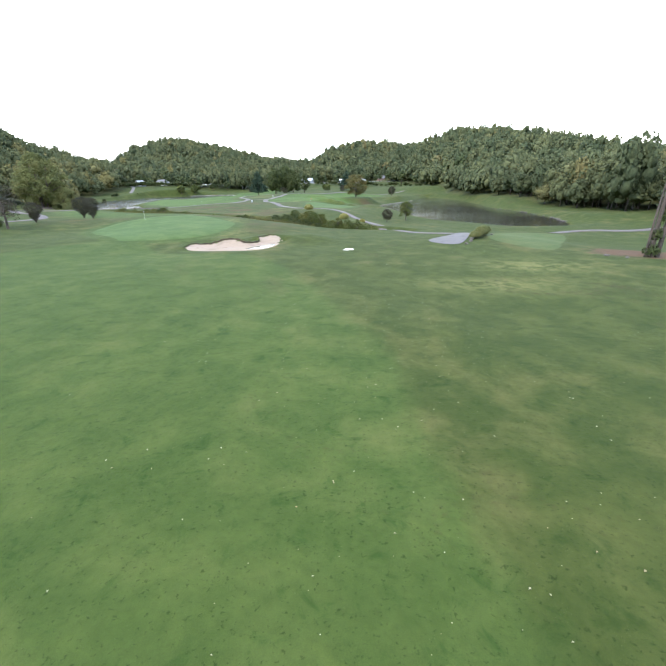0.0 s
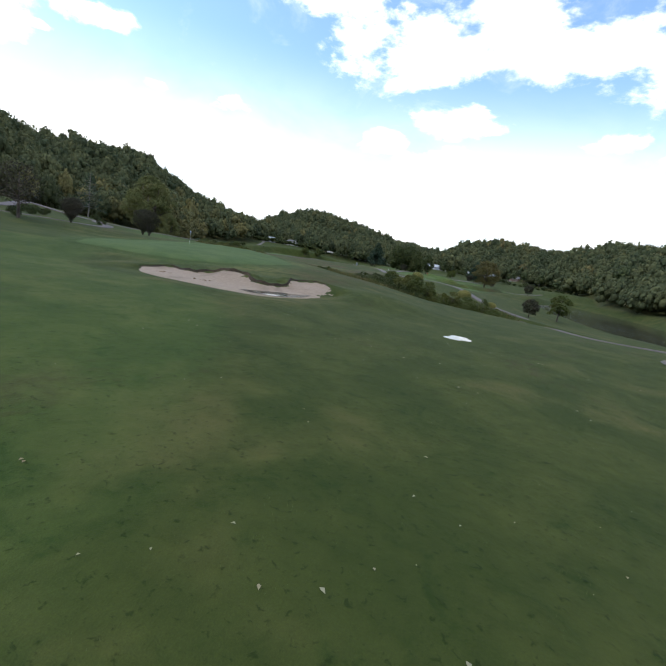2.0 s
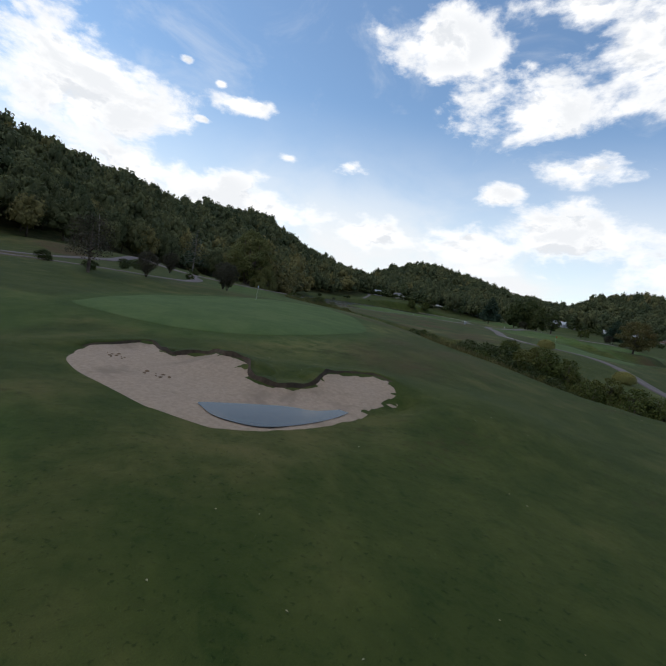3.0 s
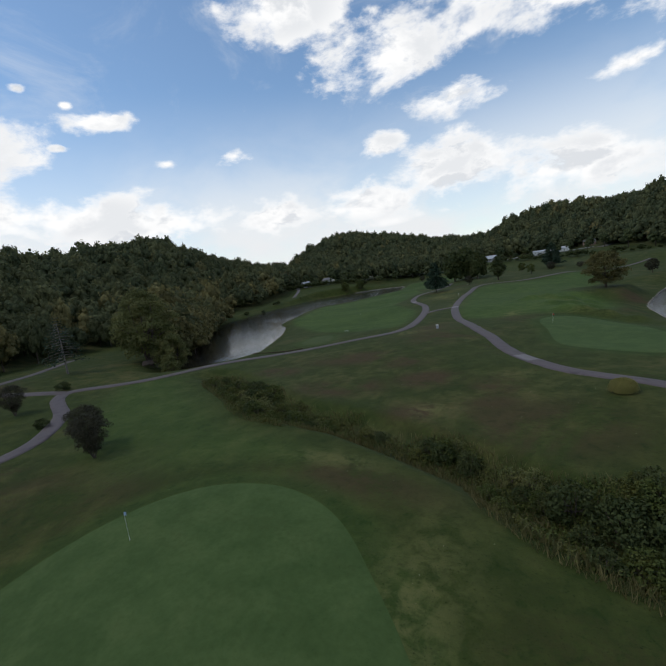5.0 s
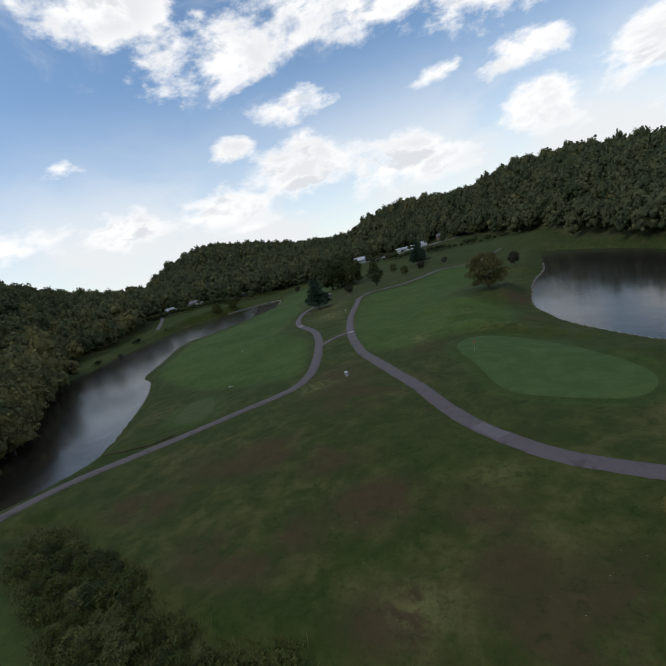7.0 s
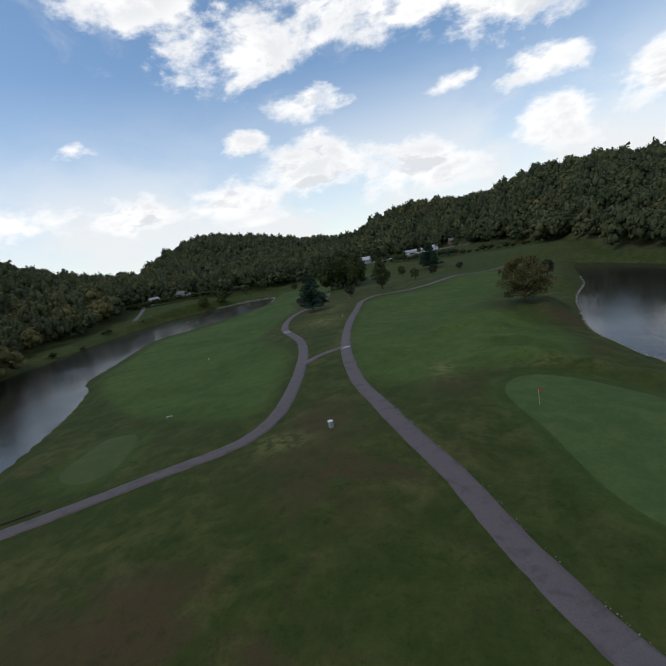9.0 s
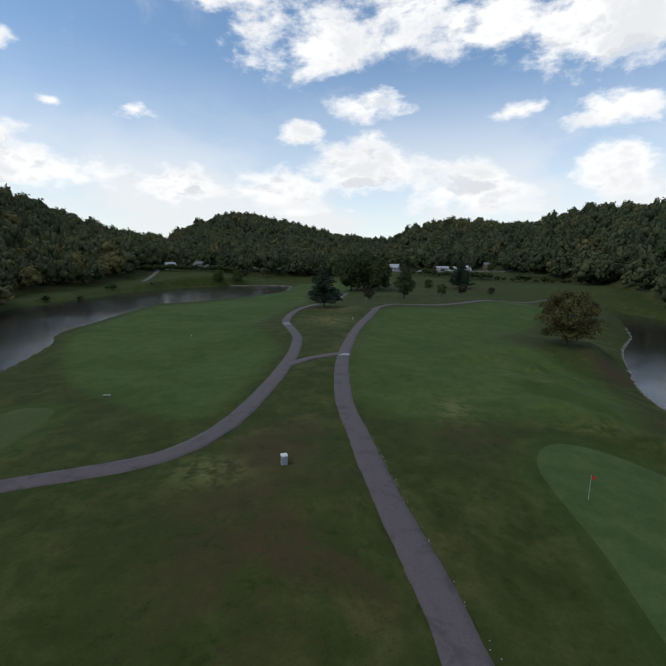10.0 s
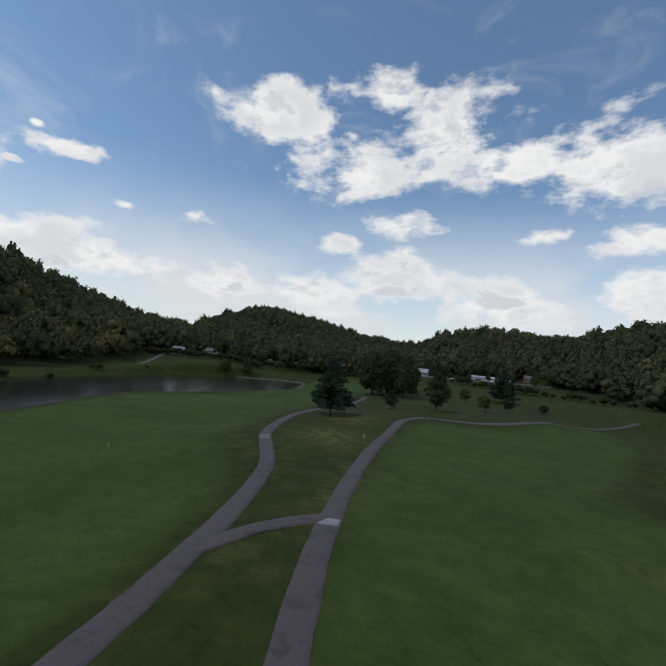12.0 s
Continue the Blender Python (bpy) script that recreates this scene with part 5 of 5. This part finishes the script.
def make_car(seed, paint):
    root = new("car")
    body = part("body", box(-2.2, 2.2, -0.88, 0.88, 0.35, 0.95, 0.14), paint, root)
    part("cabin", box(-1.2, 1.3, -0.78, 0.78, 0.93, 1.5, 0.2), M_DARKGLASS, root, "dark glazed cabin")
    for x in (-1.4, 1.4):
        for y in (-0.82, 0.82):
            v, f = [], []
            tube(v, f, [(x, y - 0.1, 0.33), (x, y + 0.1, 0.33)], [0.33, 0.33], 14)
            part("wheel", (v, f), M_DARKGLASS, root)
    return root


M_TUFT = make_leaf("turf_tuft_blades", (0.044, 0.062, 0.015), (0.070, 0.084, 0.024), (0.100, 0.096, 0.038))
M_CARWHITE = make_speckle("white_car_paint", (0.72, 0.72, 0.72), (0.76, 0.76, 0.76), 3.0, 0.3, 0.0)
M_CARDARK = make_speckle("dark_car_paint", (0.03, 0.03, 0.035), (0.05, 0.05, 0.055), 3.0, 0.3, 0.0)
car = set_at(make_car(1, M_CARWHITE), -258, 437, 0.5, 1.0, 0.0)
tagged(car, "white car parked by the grey house", "car")
for x, y, t, lab, m in ((-40, 536, 0.1, "dark car parked at the white building", M_CARDARK), (-33, 537, 0.1, "dark car parked at the white building", M_CARDARK), (-52, 531, 0.2, "white car on the valley road", M_CARWHITE)):
    tagged(set_at(make_car(2, m), x, y, t, 1.0, 0.0), lab, "car")

def make_yard_tree(seed, height, radius, count, leaf=None, name="yard_tree"):
    """A full tree in leaf: trunk, leafy mass and loose sprays."""
    root = new(name)
    v, f = [], []
    tube(v, f, [(0, 0, -0.3), (0.1, 0, height * 0.25), (0, 0.1, height * 0.6)], [height * 0.03, height * 0.022, height * 0.01], 7)
    shade_smooth(part("trunk", (v, f), M_BARK, root))
    v, q, tri = far_crown(seed, count, 0.07, 2, -0.05 if name == "shade_tree" else 0.04 if height < 5 else 0.18)
    faces = [tuple(a) for a in q] + [tuple(a) for a in tri]
    ob = part("crown", (v * (2 * radius, 2 * radius, height * 1.0) + (0, 0, height * 0.06), faces), leaf or M_YARD, root)
    return root


M_YARD = make_leaf("yard_tree_leaves", (0.034, 0.048, 0.018), (0.062, 0.080, 0.028), (0.078, 0.090, 0.030))
YARD = [make_yard_tree(111, 13.0, 5.6, 420), make_yard_tree(116, 15.0, 5.4, 420), make_yard_tree(119, 10.0, 5.2, 380)]
for k, (x, y, s) in enumerate(((-250, 468, 0.9), (-238, 474, 1.0), (-214, 472, 1.05), (-204, 462, 0.75), (-198, 480, 0.95), (-256, 430, 0.75), (-262, 472, 1.0), (-222, 520, 0.8), (-188, 492, 0.85), (-150, 500, 0.95), (-138, 512, 0.9), (-122, 502, 0.85),
                               (-165, 506, 1.0), (-100, 525, 0.9), (-95, 540, 1.0), (-60, 548, 0.7), (-8, 540, 0.6), (-46, 560, 0.85), (25, 575, 0.9), (35, 520, 1.0), (50, 500, 1.1), (64, 470, 1.1), (20, 540, 0.8), (-54, 520, 0.55), (-18, 518, 0.62), (5, 520, 0.6),
                               (-176, 470, 0.6), (-162, 482, 0.75), (-182, 500, 0.9), (-210, 446, 0.42), (-231, 444, 0.45), (-248, 446, 0.5), (-236, 430, 0.35), (-216, 243, 0.35), (-112, 490, 0.8), (-66, 520, 0.6), (74, 440, 1.2), (80, 410, 1.2), (70, 385, 1.0), (60, 520, 1.2), (-40, 514, 0.4), (-234, 447, 0.8), (-217, 453, 0.85), (-252, 437, 0.7), (-205, 452, 0.75), (-196, 459, 0.85), (-186, 464, 0.75), (-174, 470, 0.7), (-247, 452, 0.9), (-228, 470, 1.1), (-26, 528, 0.5), (-70, 540, 0.9), (10, 548, 0.7), (-110, 520, 1.0))):
    ob = YARD[k] if k < 3 else copy_thing(YARD[k % 3], Matrix.Identity(4))
    tagged(set_at(ob, x, y, x + y, s), "full green tree among the valley houses", "tree", "trees among the houses")
shade = make_yard_tree(114, 19.5, 8.4, 3600, M_LEAF_DARK, "shade_tree")
tagged(set_at(shade, -88, 398), "large dark shade tree in a close group", "tree", "group of shade trees")
for x, y, s, r in ((-79, 404, 1.02, 2.0), (-72, 399, 0.9, 4.0), (-83, 414, 1.08, 1.0)):
    tagged(place_copy(shade, x, y, r, s), "large dark shade tree in a close group", "tree", "group of shade trees")
hedge = make_yard_tree(124, 3.4, 3.0, 260, M_LEAF_DARK, "hedge_shrub")
hedge_rng = random.Random(77)
first = True
row = [(-248 + 3.2 * k, 417.5 + 1.9 * k + hedge_rng.uniform(-1.5, 1.5), hedge_rng.uniform(0.9, 1.5)) for k in range(21)]
row += [(-62 + 5.2 * k, 503 - 1.4 * k + hedge_rng.uniform(-4, 4), hedge_rng.uniform(0.7, 1.6)) for k in range(25)]
row += [(x + hedge_rng.uniform(-3, 3), y + hedge_rng.uniform(-9, 9), hedge_rng.uniform(0.35, 0.9)) for x, y in ((-209, 372), (-211, 356), (-213, 345), (-207, 312), (-204, 302), (-195, 258), (-190, 246), (-186, 240), (-178, 226), (-176, 224))]
for x, y, s in row:
    ob = hedge if first else copy_thing(hedge, Matrix.Identity(4))
    first = False
    tagged(set_at(ob, x, y, x * y, s), "dark rounded hedge shrub", "shrub", "hedge shrubs")
bank_tree = make_tree("bank_willow", 91, 9.0, 4.6, 1.0, M_LEAF_GREEN, 2600, 0.4, "round", lobes=22)
tagged(set_at(bank_tree, -189, 421), "round greyish tree on the far pond bank", "tree", "trees on the far pond bank")
tagged(place_copy(bank_tree, -179.5, 432, 2.0, 0.95), "round greyish tree on the far pond bank", "tree", "trees on the far pond bank")

# ---- the right-hand pond: stones at the water's edge ----
def stones(name, centres, size, material, label, rng, category="stones", lift=0.0):
    """Many rough stones as one object."""
    t = bmesh.new()
    bmesh.ops.create_icosphere(t, subdivisions=1, radius=1.0)
    bv = np.array([v.co for v in t.verts])
    bf = np.array([[v.index for v in f.verts] for f in t.faces])
    t.free()
    n = len(centres)
    sc = size * rng.uniform(0.5, 1.4, (n, 1, 1)) * rng.uniform(0.65, 1.25, (n, 1, 3)) * (1, 1, 0.7)
    v = bv[None] * (1 + rng.normal(size=(n, len(bv), 1)) * 0.13) * sc
    a = rng.random(n) * 6.283
    c, s = np.cos(a)[:, None], np.sin(a)[:, None]
    x = v[..., 0] * c - v[..., 1] * s + centres[:, :1]
    y = v[..., 0] * s + v[..., 1] * c + centres[:, 1:2]
    z = v[..., 2] + (centres[:, 2:3] if centres.shape[1] > 2 else at(centres[:, 0], centres[:, 1])[:, None]) + lift
    q = (bf[None] + (np.arange(n) * len(bv))[:, None, None]).reshape(-1, 3)
    ob = new(name, quad_mesh(name, np.stack([x, y, z], -1).reshape(-1, 3), q, material))
    return tagged(ob, label, category, kind="stuff")


rng = np.random.default_rng(23)
shore = POND_R[np.array([k for k, p in enumerate(POND_R) if p[0] < 30 and p[1] > 185])]
c = shore[rng.integers(0, len(shore), 3600)] + rng.normal(size=(3600, 2)) * 1.6
d = signed(c[:, 0], c[:, 1], POND_R)
c = c[np.abs(d) < 0.55]
stones("shore_stones", np.column_stack([c, np.full(len(c), WATER_R + 0.15)]), 0.21, M_ROCK, "pale stones edging the pond", rng)
far_shore = smooth_outline([(66, 150), (69, 175), (68, 200), (64, 232)], 30, False)
c = far_shore[rng.integers(0, len(far_shore), 620)] + rng.normal(size=(620, 2)) * 0.6
stones("bank_stones", np.column_stack([c, np.full(len(c), WATER_R + 0.12)]), 0.3, M_DARKROCK, "dark stones along the far pond bank", rng)
edge = smooth_outline(PATH_R, 40, False)
edge = edge[(edge[:, 1] > 150) & (edge[:, 1] < 198)]
side = np.gradient(edge, axis=0)
side = np.stack([-side[:, 1], side[:, 0]], -1) / np.linalg.norm(side, axis=1)[:, None]
k = np.where(rng.random(170) < 0.6, rng.integers(0, len(edge), 170), (len(edge) * (0.12 + 0.16 * rng.random(170))).astype(int))
c = edge[k] + side[k] * (1.32 + 0.14 * rng.normal(size=170))[:, None] * (1 if side[5, 0] > 0 else -1)
stones("path_rubble", c, 0.045, M_PATH_PALE, "broken pale chunks at the path edge", rng, "rubble")

# ---- pale repaired stretches of the paths ----
def stretch(pts, y0, y1):
    c = smooth_outline(pts, 60, False)
    c = c[(c[:, 1] > y0) & (c[:, 1] < y1)]
    return [tuple(c[0]), tuple(c[len(c) // 2]), tuple(c[-1])]


for k, (pts, y0, y1, m, label) in enumerate(((PATH_R, 152.5, 156.5, M_DAMP, "damp patch on the cart path"), (PATH_R, 229.6, 231.6, M_PATH_PALE, "pale concrete bar across the path fork"),
                                             (PATH_L, 262.0, 266.0, M_DAMP, "damp stretch of the cart path"))):
    ribbon("path_repair_%s" % "abcde"[k], stretch(pts, y0, y1), 2.25, m, 0.112, label, RNG)

# ---- golf furniture ----
def make_flag(cloth, label):
    root = new("flagstick")
    v, f = [], []
    tube(v, f, [(0, 0, -0.1), (0, 0, 2.3)], [0.012, 0.009], 8)
    part("stick", (v, f), M_WHITE, root)
    bm = bmesh.new()
    rows = []
    for k in range(9):
        u = k / 8
        sag = -0.16 * u * u
        y = 0.05 * math.sin(u * 7.0)
        rows.append([bm.verts.new((0.02 + 0.34 * u, y + s, 2.28 - h + sag)) for h in (0, 0.26) for s in (0, 0.004)])
    for a, b in zip(rows[:-1], rows[1:]):
        for i, j in ((0, 2), (2, 3), (3, 1), (1, 0)):
            bm.faces.new((a[i], a[j], b[j], b[i]))
    bmesh.ops.recalc_face_normals(bm, faces=bm.faces)
    part("flag", bm, cloth, root, "small cloth flag")
    v, f = [], []
    tube(v, f, [(0, 0, 0.02), (0, 0, 0.035)], [0.06, 0.06], 14)
    part("cup", (v, f), M_DARKGLASS, root, "dark hole cup")
    return tagged(root, label, "flagstick", "flagsticks")


set_at(make_flag(M_BLUE, "white flagstick with a pale blue flag on the green"), -55.2, 100.3, 2.2, 1.0, -0.07)
set_at(make_flag(M_RED, "white flagstick with a red flag on the green"), -26.3, 187.9, -0.5, 1.0, -0.07)


def make_box_post():
    root = new("utility_post")
    part("body", box(-0.27, 0.27, -0.27, 0.27, -0.1, 0.85, 0.04), M_GREYWALL, root)
    part("lid", box(-0.30, 0.30, -0.30, 0.30, 0.85, 1.0, 0.04), M_WHITE, root, "white capped lid")
    return root


tagged(set_at(make_box_post(), -51.9, 185.5, 0.6), "pale grey box post with a white lid in the rough", "box post")


def make_tee_sign():
    root = new("tee_bench")
    part("seat", box(-0.75, 0.75, -0.2, 0.2, 0.40, 0.46, 0.02), M_PALEROOF, root)
    for x in (-0.6, 0.6):
        part("leg", box(x - 0.05, x + 0.05, -0.18, 0.18, -0.05, 0.40), M_GREYWALL, root)
    return root


tagged(set_at(make_tee_sign(), -84.6, 200.4, 0.3, 0.75), "low pale bench on the fairway edge", "bench")


def make_stake(label, x, y, h=0.8):
    root = new("marker_stake")
    v, f = [], []
    tube(v, f, [(0, 0, -0.1), (0, 0, h)], [0.05, 0.045], 8)
    part("stake", (v, f), M_WHITE, root)
    part("cap", box(-0.07, 0.07, -0.07, 0.07, h, h + 0.06, 0.01), M_PALEROOF, root)
    return tagged(set_at(root, x, y), label, "stake", "marker stakes")


make_stake("white distance marker stake between the paths", -63.4, 276.7, 1.0)
make_stake("white marker stake on the fairway", -98.5, 244, 0.4)
make_stake("white marker stake by the far path", -53, 316, 0.5)
make_stake("white marker stake by the far path", -68, 330, 0.5)


def make_pole():
    root = new("utility_pole")
    v, f = [], []
    tube(v, f, [(0, 0, -0.5), (-0.4, 0, 5), (-0.9, 0, 10.2)], [0.15, 0.13, 0.09], 10)
    part("pole", (v, f), M_GREYBARK, root)
    part("cap", box(-1.02, -0.78, -0.1, 0.1, 10.2, 10.32), M_WOOD, root)
    part("meter_box", box(-0.2, 0.1, -0.3, -0.12, 1.4, 1.9, 0.02), M_GREYWALL, root)
    return root


tagged(set_at(make_pole(), -138, 111.5, 0.4), "leaning weathered utility pole at the edge of the woods", "utility pole")


def make_shelter():
    root = new("shelter")
    part("roof", gable(4.2, 3.4, 2.2, 3.1, 0.4, 0.12), M_BARK, root, "low dark gable roof")
    for x in (-1.9, 1.9):
        for y in (-1.5, 1.5):
            part("post", box(x - 0.08, x + 0.08, y - 0.08, y + 0.08, -0.2, 2.2), M_WOOD, root)
    part("bench", box(-1.5, 1.5, -0.2, 0.25, 0.42, 0.5), M_WOOD, root)
    return root


tagged(set_at(make_shelter(), -127.5, 160.5, 0.7, 0.85), "small dark wooden shelter under the willow", "shelter")


def make_drain(label, x, y):
    root = new("drain_grate")
    part("frame", box(-0.24, 0.24, -0.24, 0.24, -0.05, 0.02, 0.01), M_WOOD, root)
    for k in range(6):
        u = -0.175 + 0.07 * k
        part("bar", box(u - 0.017, u + 0.017, -0.2, 0.2, 0.018, 0.03), M_DARKGLASS, root)
    return tagged(set_at(root, x, y, 0.3), label, "drain")


wall = new("timber_edging")
path = [(-97.5, 169.0), (-93, 169.4), (-88.3, 170.4), (-84.5, 173.2)]
for (ax, ay), (bx, by) in zip(path[:-1], path[1:]):
    v, f = [], []
    za, zb = float(at(ax, ay)), float(at(bx, by))
    tube(v, f, [(ax, ay, za + 0.08), (bx, by, zb + 0.08)], [0.14, 0.14], 6)
    part("timber", (v, f), M_SHADE_TIMBER, wall)
tagged(wall, "dark timber edging between pond and path", "edging")

# ---- the bunker's undercut back edge, tracks in its sand ----
back = BUNKER[3:5 * len(BUNKER_BACK) - 9]
out = np.gradient(back, axis=0)
out = np.stack([-out[:, 1], out[:, 0]], -1) / np.linalg.norm(out, axis=1)[:, None]
if signed(*(back + out * 0.5).T, BUNKER).mean() < 0:
    out = -out
z0 = at(back[:, 0], back[:, 1]) + 0.03
lip = 0.26 * np.sin(np.linspace(0.0, math.pi, len(back))) ** 0.7 * (0.8 + 0.2 * np.sin(np.arange(len(back)) * 0.9))
rows = [np.column_stack([back - out * 0.03, z0 - 0.06]), np.column_stack([back + out * 0.10, z0 + lip])]
for o, dz in ((0.10, 0.005), (0.5, 0.03), (1.0, 0.0), (1.8, -0.15)):
    q = back + out * o
    g0 = at(q[:, 0], q[:, 1])
    rows.append(np.column_stack([q, np.maximum(z0 + lip * (1 - 0.5 * o), g0) + dz if o < 1.5 else g0 + dz]))
v = np.stack(rows, 1)
n = len(back)
i = np.arange(n * 6).reshape(n, 6)
f = np.stack([i[:-1, :-1], i[:-1, 1:], i[1:, 1:], i[1:, :-1]], -1)
me = quad_mesh("bunker_lip", v.reshape(-1, 3), f[:, 1:].reshape(-1, 4), M_GROUND)
tagged(shade_smooth(new("bunker_lip", me)), "turf lip round the back of the bunker", "bunker", kind="structure")
# The earth face is coloured near black for the shadow beneath the lip.
me = quad_mesh("bunker_face", v.reshape(-1, 3), f[:, :1].reshape(-1, 4), M_SHADE_TIMBER)
tagged(new("bunker_face", me), "undercut earth face of the bunker, its shadow put into the colour", "bunker", kind="structure")
rng = np.random.default_rng(41)
c = np.vstack([np.column_stack([np.linspace(-25.0, -23.6, 12), np.linspace(66.3, 66.9, 12)]) + rng.normal(size=(12, 2)) * 0.16, np.column_stack([rng.normal(-28.4, 0.45, 14), rng.normal(66.6, 0.2, 14)])])
stones("sand_clods", c, 0.075, M_EARTH, "dark clods and tracks in the bunker sand", rng, "clods", 0.05)

# ---- stone edging round the tail of the west pond ----
rim_line = [tuple(p) for p in POND_L if p[1] > 396 and p[0] > -188]
rim_line = sorted(rim_line, key=lambda p: math.atan2(p[1] - 405, p[0] + 160))
edging = new("pond_edging")
for (ax, ay), (bx, by) in zip(rim_line[:-1], rim_line[1:]):
    v, f = [], []
    tube(v, f, [(ax, ay, WATER_L + 0.25), ((ax + bx) / 2, (ay + by) / 2, WATER_L + 0.32), (bx, by, WATER_L + 0.25)], [0.28, 0.34, 0.28], 6)
    part("kerb", (v, f), M_ROCK, edging)
tagged(edging, "pale stone edging round the end of the pond", "edging")

# ---- puddles and fallen leaves ----
def puddle(name, x, y, w, d, turn, label, seed, lift=0.02, fixed=None):
    rng = np.random.default_rng(seed)
    a = np.linspace(0, 2 * math.pi, 28, endpoint=False)
    r = 1 + 0.16 * np.sin(3 * a + rng.random() * 6) + 0.12 * np.sin(5 * a + rng.random() * 6) + 0.07 * rng.normal(size=28)
    px, py = np.cos(a) * r * w / 2, np.sin(a) * r * d / 2
    ox, oy = x + px * math.cos(turn) - py * math.sin(turn), y + px * math.sin(turn) + py * math.cos(turn)
    level = fixed if fixed is not None else float(at(ox, oy).max()) + lift
    return patch(name, np.column_stack([ox, oy]), M_PUDDLE, 0, 0.6, label, "puddle", level=level)


puddle("puddle_field", -3.5, 67.3, 1.6, 2.2, -0.3, "shallow rain puddle on the turf", 2, 0.0)
POOL = smooth_outline([(-20.2, 66.2), (-19.7, 67.2), (-19.1, 68.3), (-18.3, 69.5), (-17.5, 70.1), (-17.1, 71.1), (-16.9, 72.2), (-16.5, 71.6), (-16.3, 69.8), (-16.5, 67.9), (-17.0, 66.6), (-17.9, 66.0), (-18.8, 65.8), (-19.7, 66.0)], 3)
patch("puddle_bunker", POOL, M_PUDDLE, 0, 0.6, "rainwater standing in the sand bunker", "puddle", level=2.885)
puddle("puddle_bunker_small", -25.2, 65.9, 1.2, 0.4, 0.3, "small puddle in the sand bunker", 5, fixed=2.87)

rng = np.random.default_rng(29)
pts = np.vstack([np.column_stack([rng.uniform(-16, 22, 520), rng.uniform(4, 66, 520)]), np.column_stack([rng.normal(3, 3.5, 260), rng.normal(32, 9, 260)]),
                 np.column_stack([rng.uniform(-60, -5, 260), rng.uniform(66, 150, 260)])])
pts = pts[signed(pts[:, 0], pts[:, 1], BUNKER) > 0.5]
n = len(pts)
a = rng.random(n) * 6.283
s = 0.036 * rng.uniform(0.4, 1.6, n)
z = at(pts[:, 0], pts[:, 1]) + 0.015
ux, uy = np.cos(a) * s, np.sin(a) * s
v = np.stack([np.stack([pts[:, 0] - ux, pts[:, 1] - uy, z], -1), np.stack([pts[:, 0] + uy * 0.6, pts[:, 1] - ux * 0.6, z + s * 0.5], -1),
              np.stack([pts[:, 0] + ux, pts[:, 1] + uy, z + s * 0.2], -1), np.stack([pts[:, 0] - uy * 0.6, pts[:, 1] + ux * 0.6, z + s * 0.6], -1)], 1).reshape(-1, 3)
tagged(new("fallen_leaves", quad_mesh("fallen_leaves", v, np.arange(n * 4).reshape(n, 4), M_FALLEN)), "pale and brown fallen leaves on the turf", "leaves", kind="stuff")
make_drain("small iron drain grate in the fairway", -5.9, 24.7)

# ---- the vine-covered trunk and stones on the east side ----
snag = new("bare_tree")
v, f = [], []
for dx, lean, h, r in ((0, 1.6, 24, 0.30), (1.1, 3.2, 27, 0.27), (-0.7, 1.2, 17, 0.17)):
    tube(v, f, [(dx, 0, -0.3), (dx + lean * 0.2, 0.1, h * 0.35), (dx + lean * 0.6, 0.2, h * 0.7), (dx + lean, 0.1, h)], [r * 1.4, r, r * 0.6, 0.05], 8)
part("trunk", (v, f), M_BARK, snag)
v, f = [], []
rr = random.Random(4)
for k in range(46):
    z0 = rr.uniform(10, 24)
    a = rr.random() * 6.28
    ln = rr.uniform(1.2, 3.0)
    sx = 0.065 * z0 if k % 2 else 1.1 + 0.11 * z0
    tube(v, f, [(sx, 0.15, z0), (sx + math.cos(a) * ln * 0.5, 0.15 + math.sin(a) * ln * 0.5, z0 + ln * 0.5), (sx + math.cos(a) * ln, 0.15 + math.sin(a) * ln, z0 + ln * 1.1)], [0.06, 0.04, 0.012], 4)
part("twig_frame", (v, f), M_GREYBARK, snag)
vv, qq = leaf_cloud(np.random.default_rng(8), [(0.1, 0, 1.0, 1.3, 1.2), (0.4, 0, 3.4, 0.8, 1.6), (0.7, 0, 6.0, 0.6, 1.5)], 1500, 0.22)
ob = new("ivy", quad_mesh("ivy", vv, qq, M_LEAF_DARK))
ob.parent = snag
tagged(set_at(snag, 39.5, 62.5, 0.0, 0.86), "leafless trunks wrapped in ivy on a bare bank", "tree")
for x, y, s in ((34, 63.0, 0.3), (17.2, 73.8, 0.32), (17.8, 76.0, 0.3), (15.9, 71.2, 0.28), (36.0, 61.5, 0.22), (22.9, 82.2, 0.3)):
    bm = bmesh.new()
    bmesh.ops.create_icosphere(bm, subdivisions=2, radius=s)
    for vert in bm.verts:
        k = 1 + 0.28 * noise.noise(vert.co * (2.2 / s) + Vector((x, y, 0)))
        vert.co = Vector((vert.co.x * k * 1.3, vert.co.y * k, vert.co.z * k * 0.75))
    rock = part("boulder", bm, M_DARKROCK)
    set_at(rock, x, y, x, 1.0, -s * 0.3)
    tagged(rock, "rough grey boulder set in the turf", "boulder", "boulders")

rng = np.random.default_rng(57)
heart = np.column_stack([rng.uniform(-30, 34, 3600), rng.uniform(3, 74, 3600)])
tufts = np.repeat(heart, 7, 0) + rng.normal(size=(3600 * 7, 2)) * 0.09
tufts = tufts[signed(tufts[:, 0], tufts[:, 1], BUNKER) > 0.6]
scatter_blades("grass_tufts", tufts, 0.04, 0.006, M_TUFT, "short coarse tufts in the mown turf", rng)
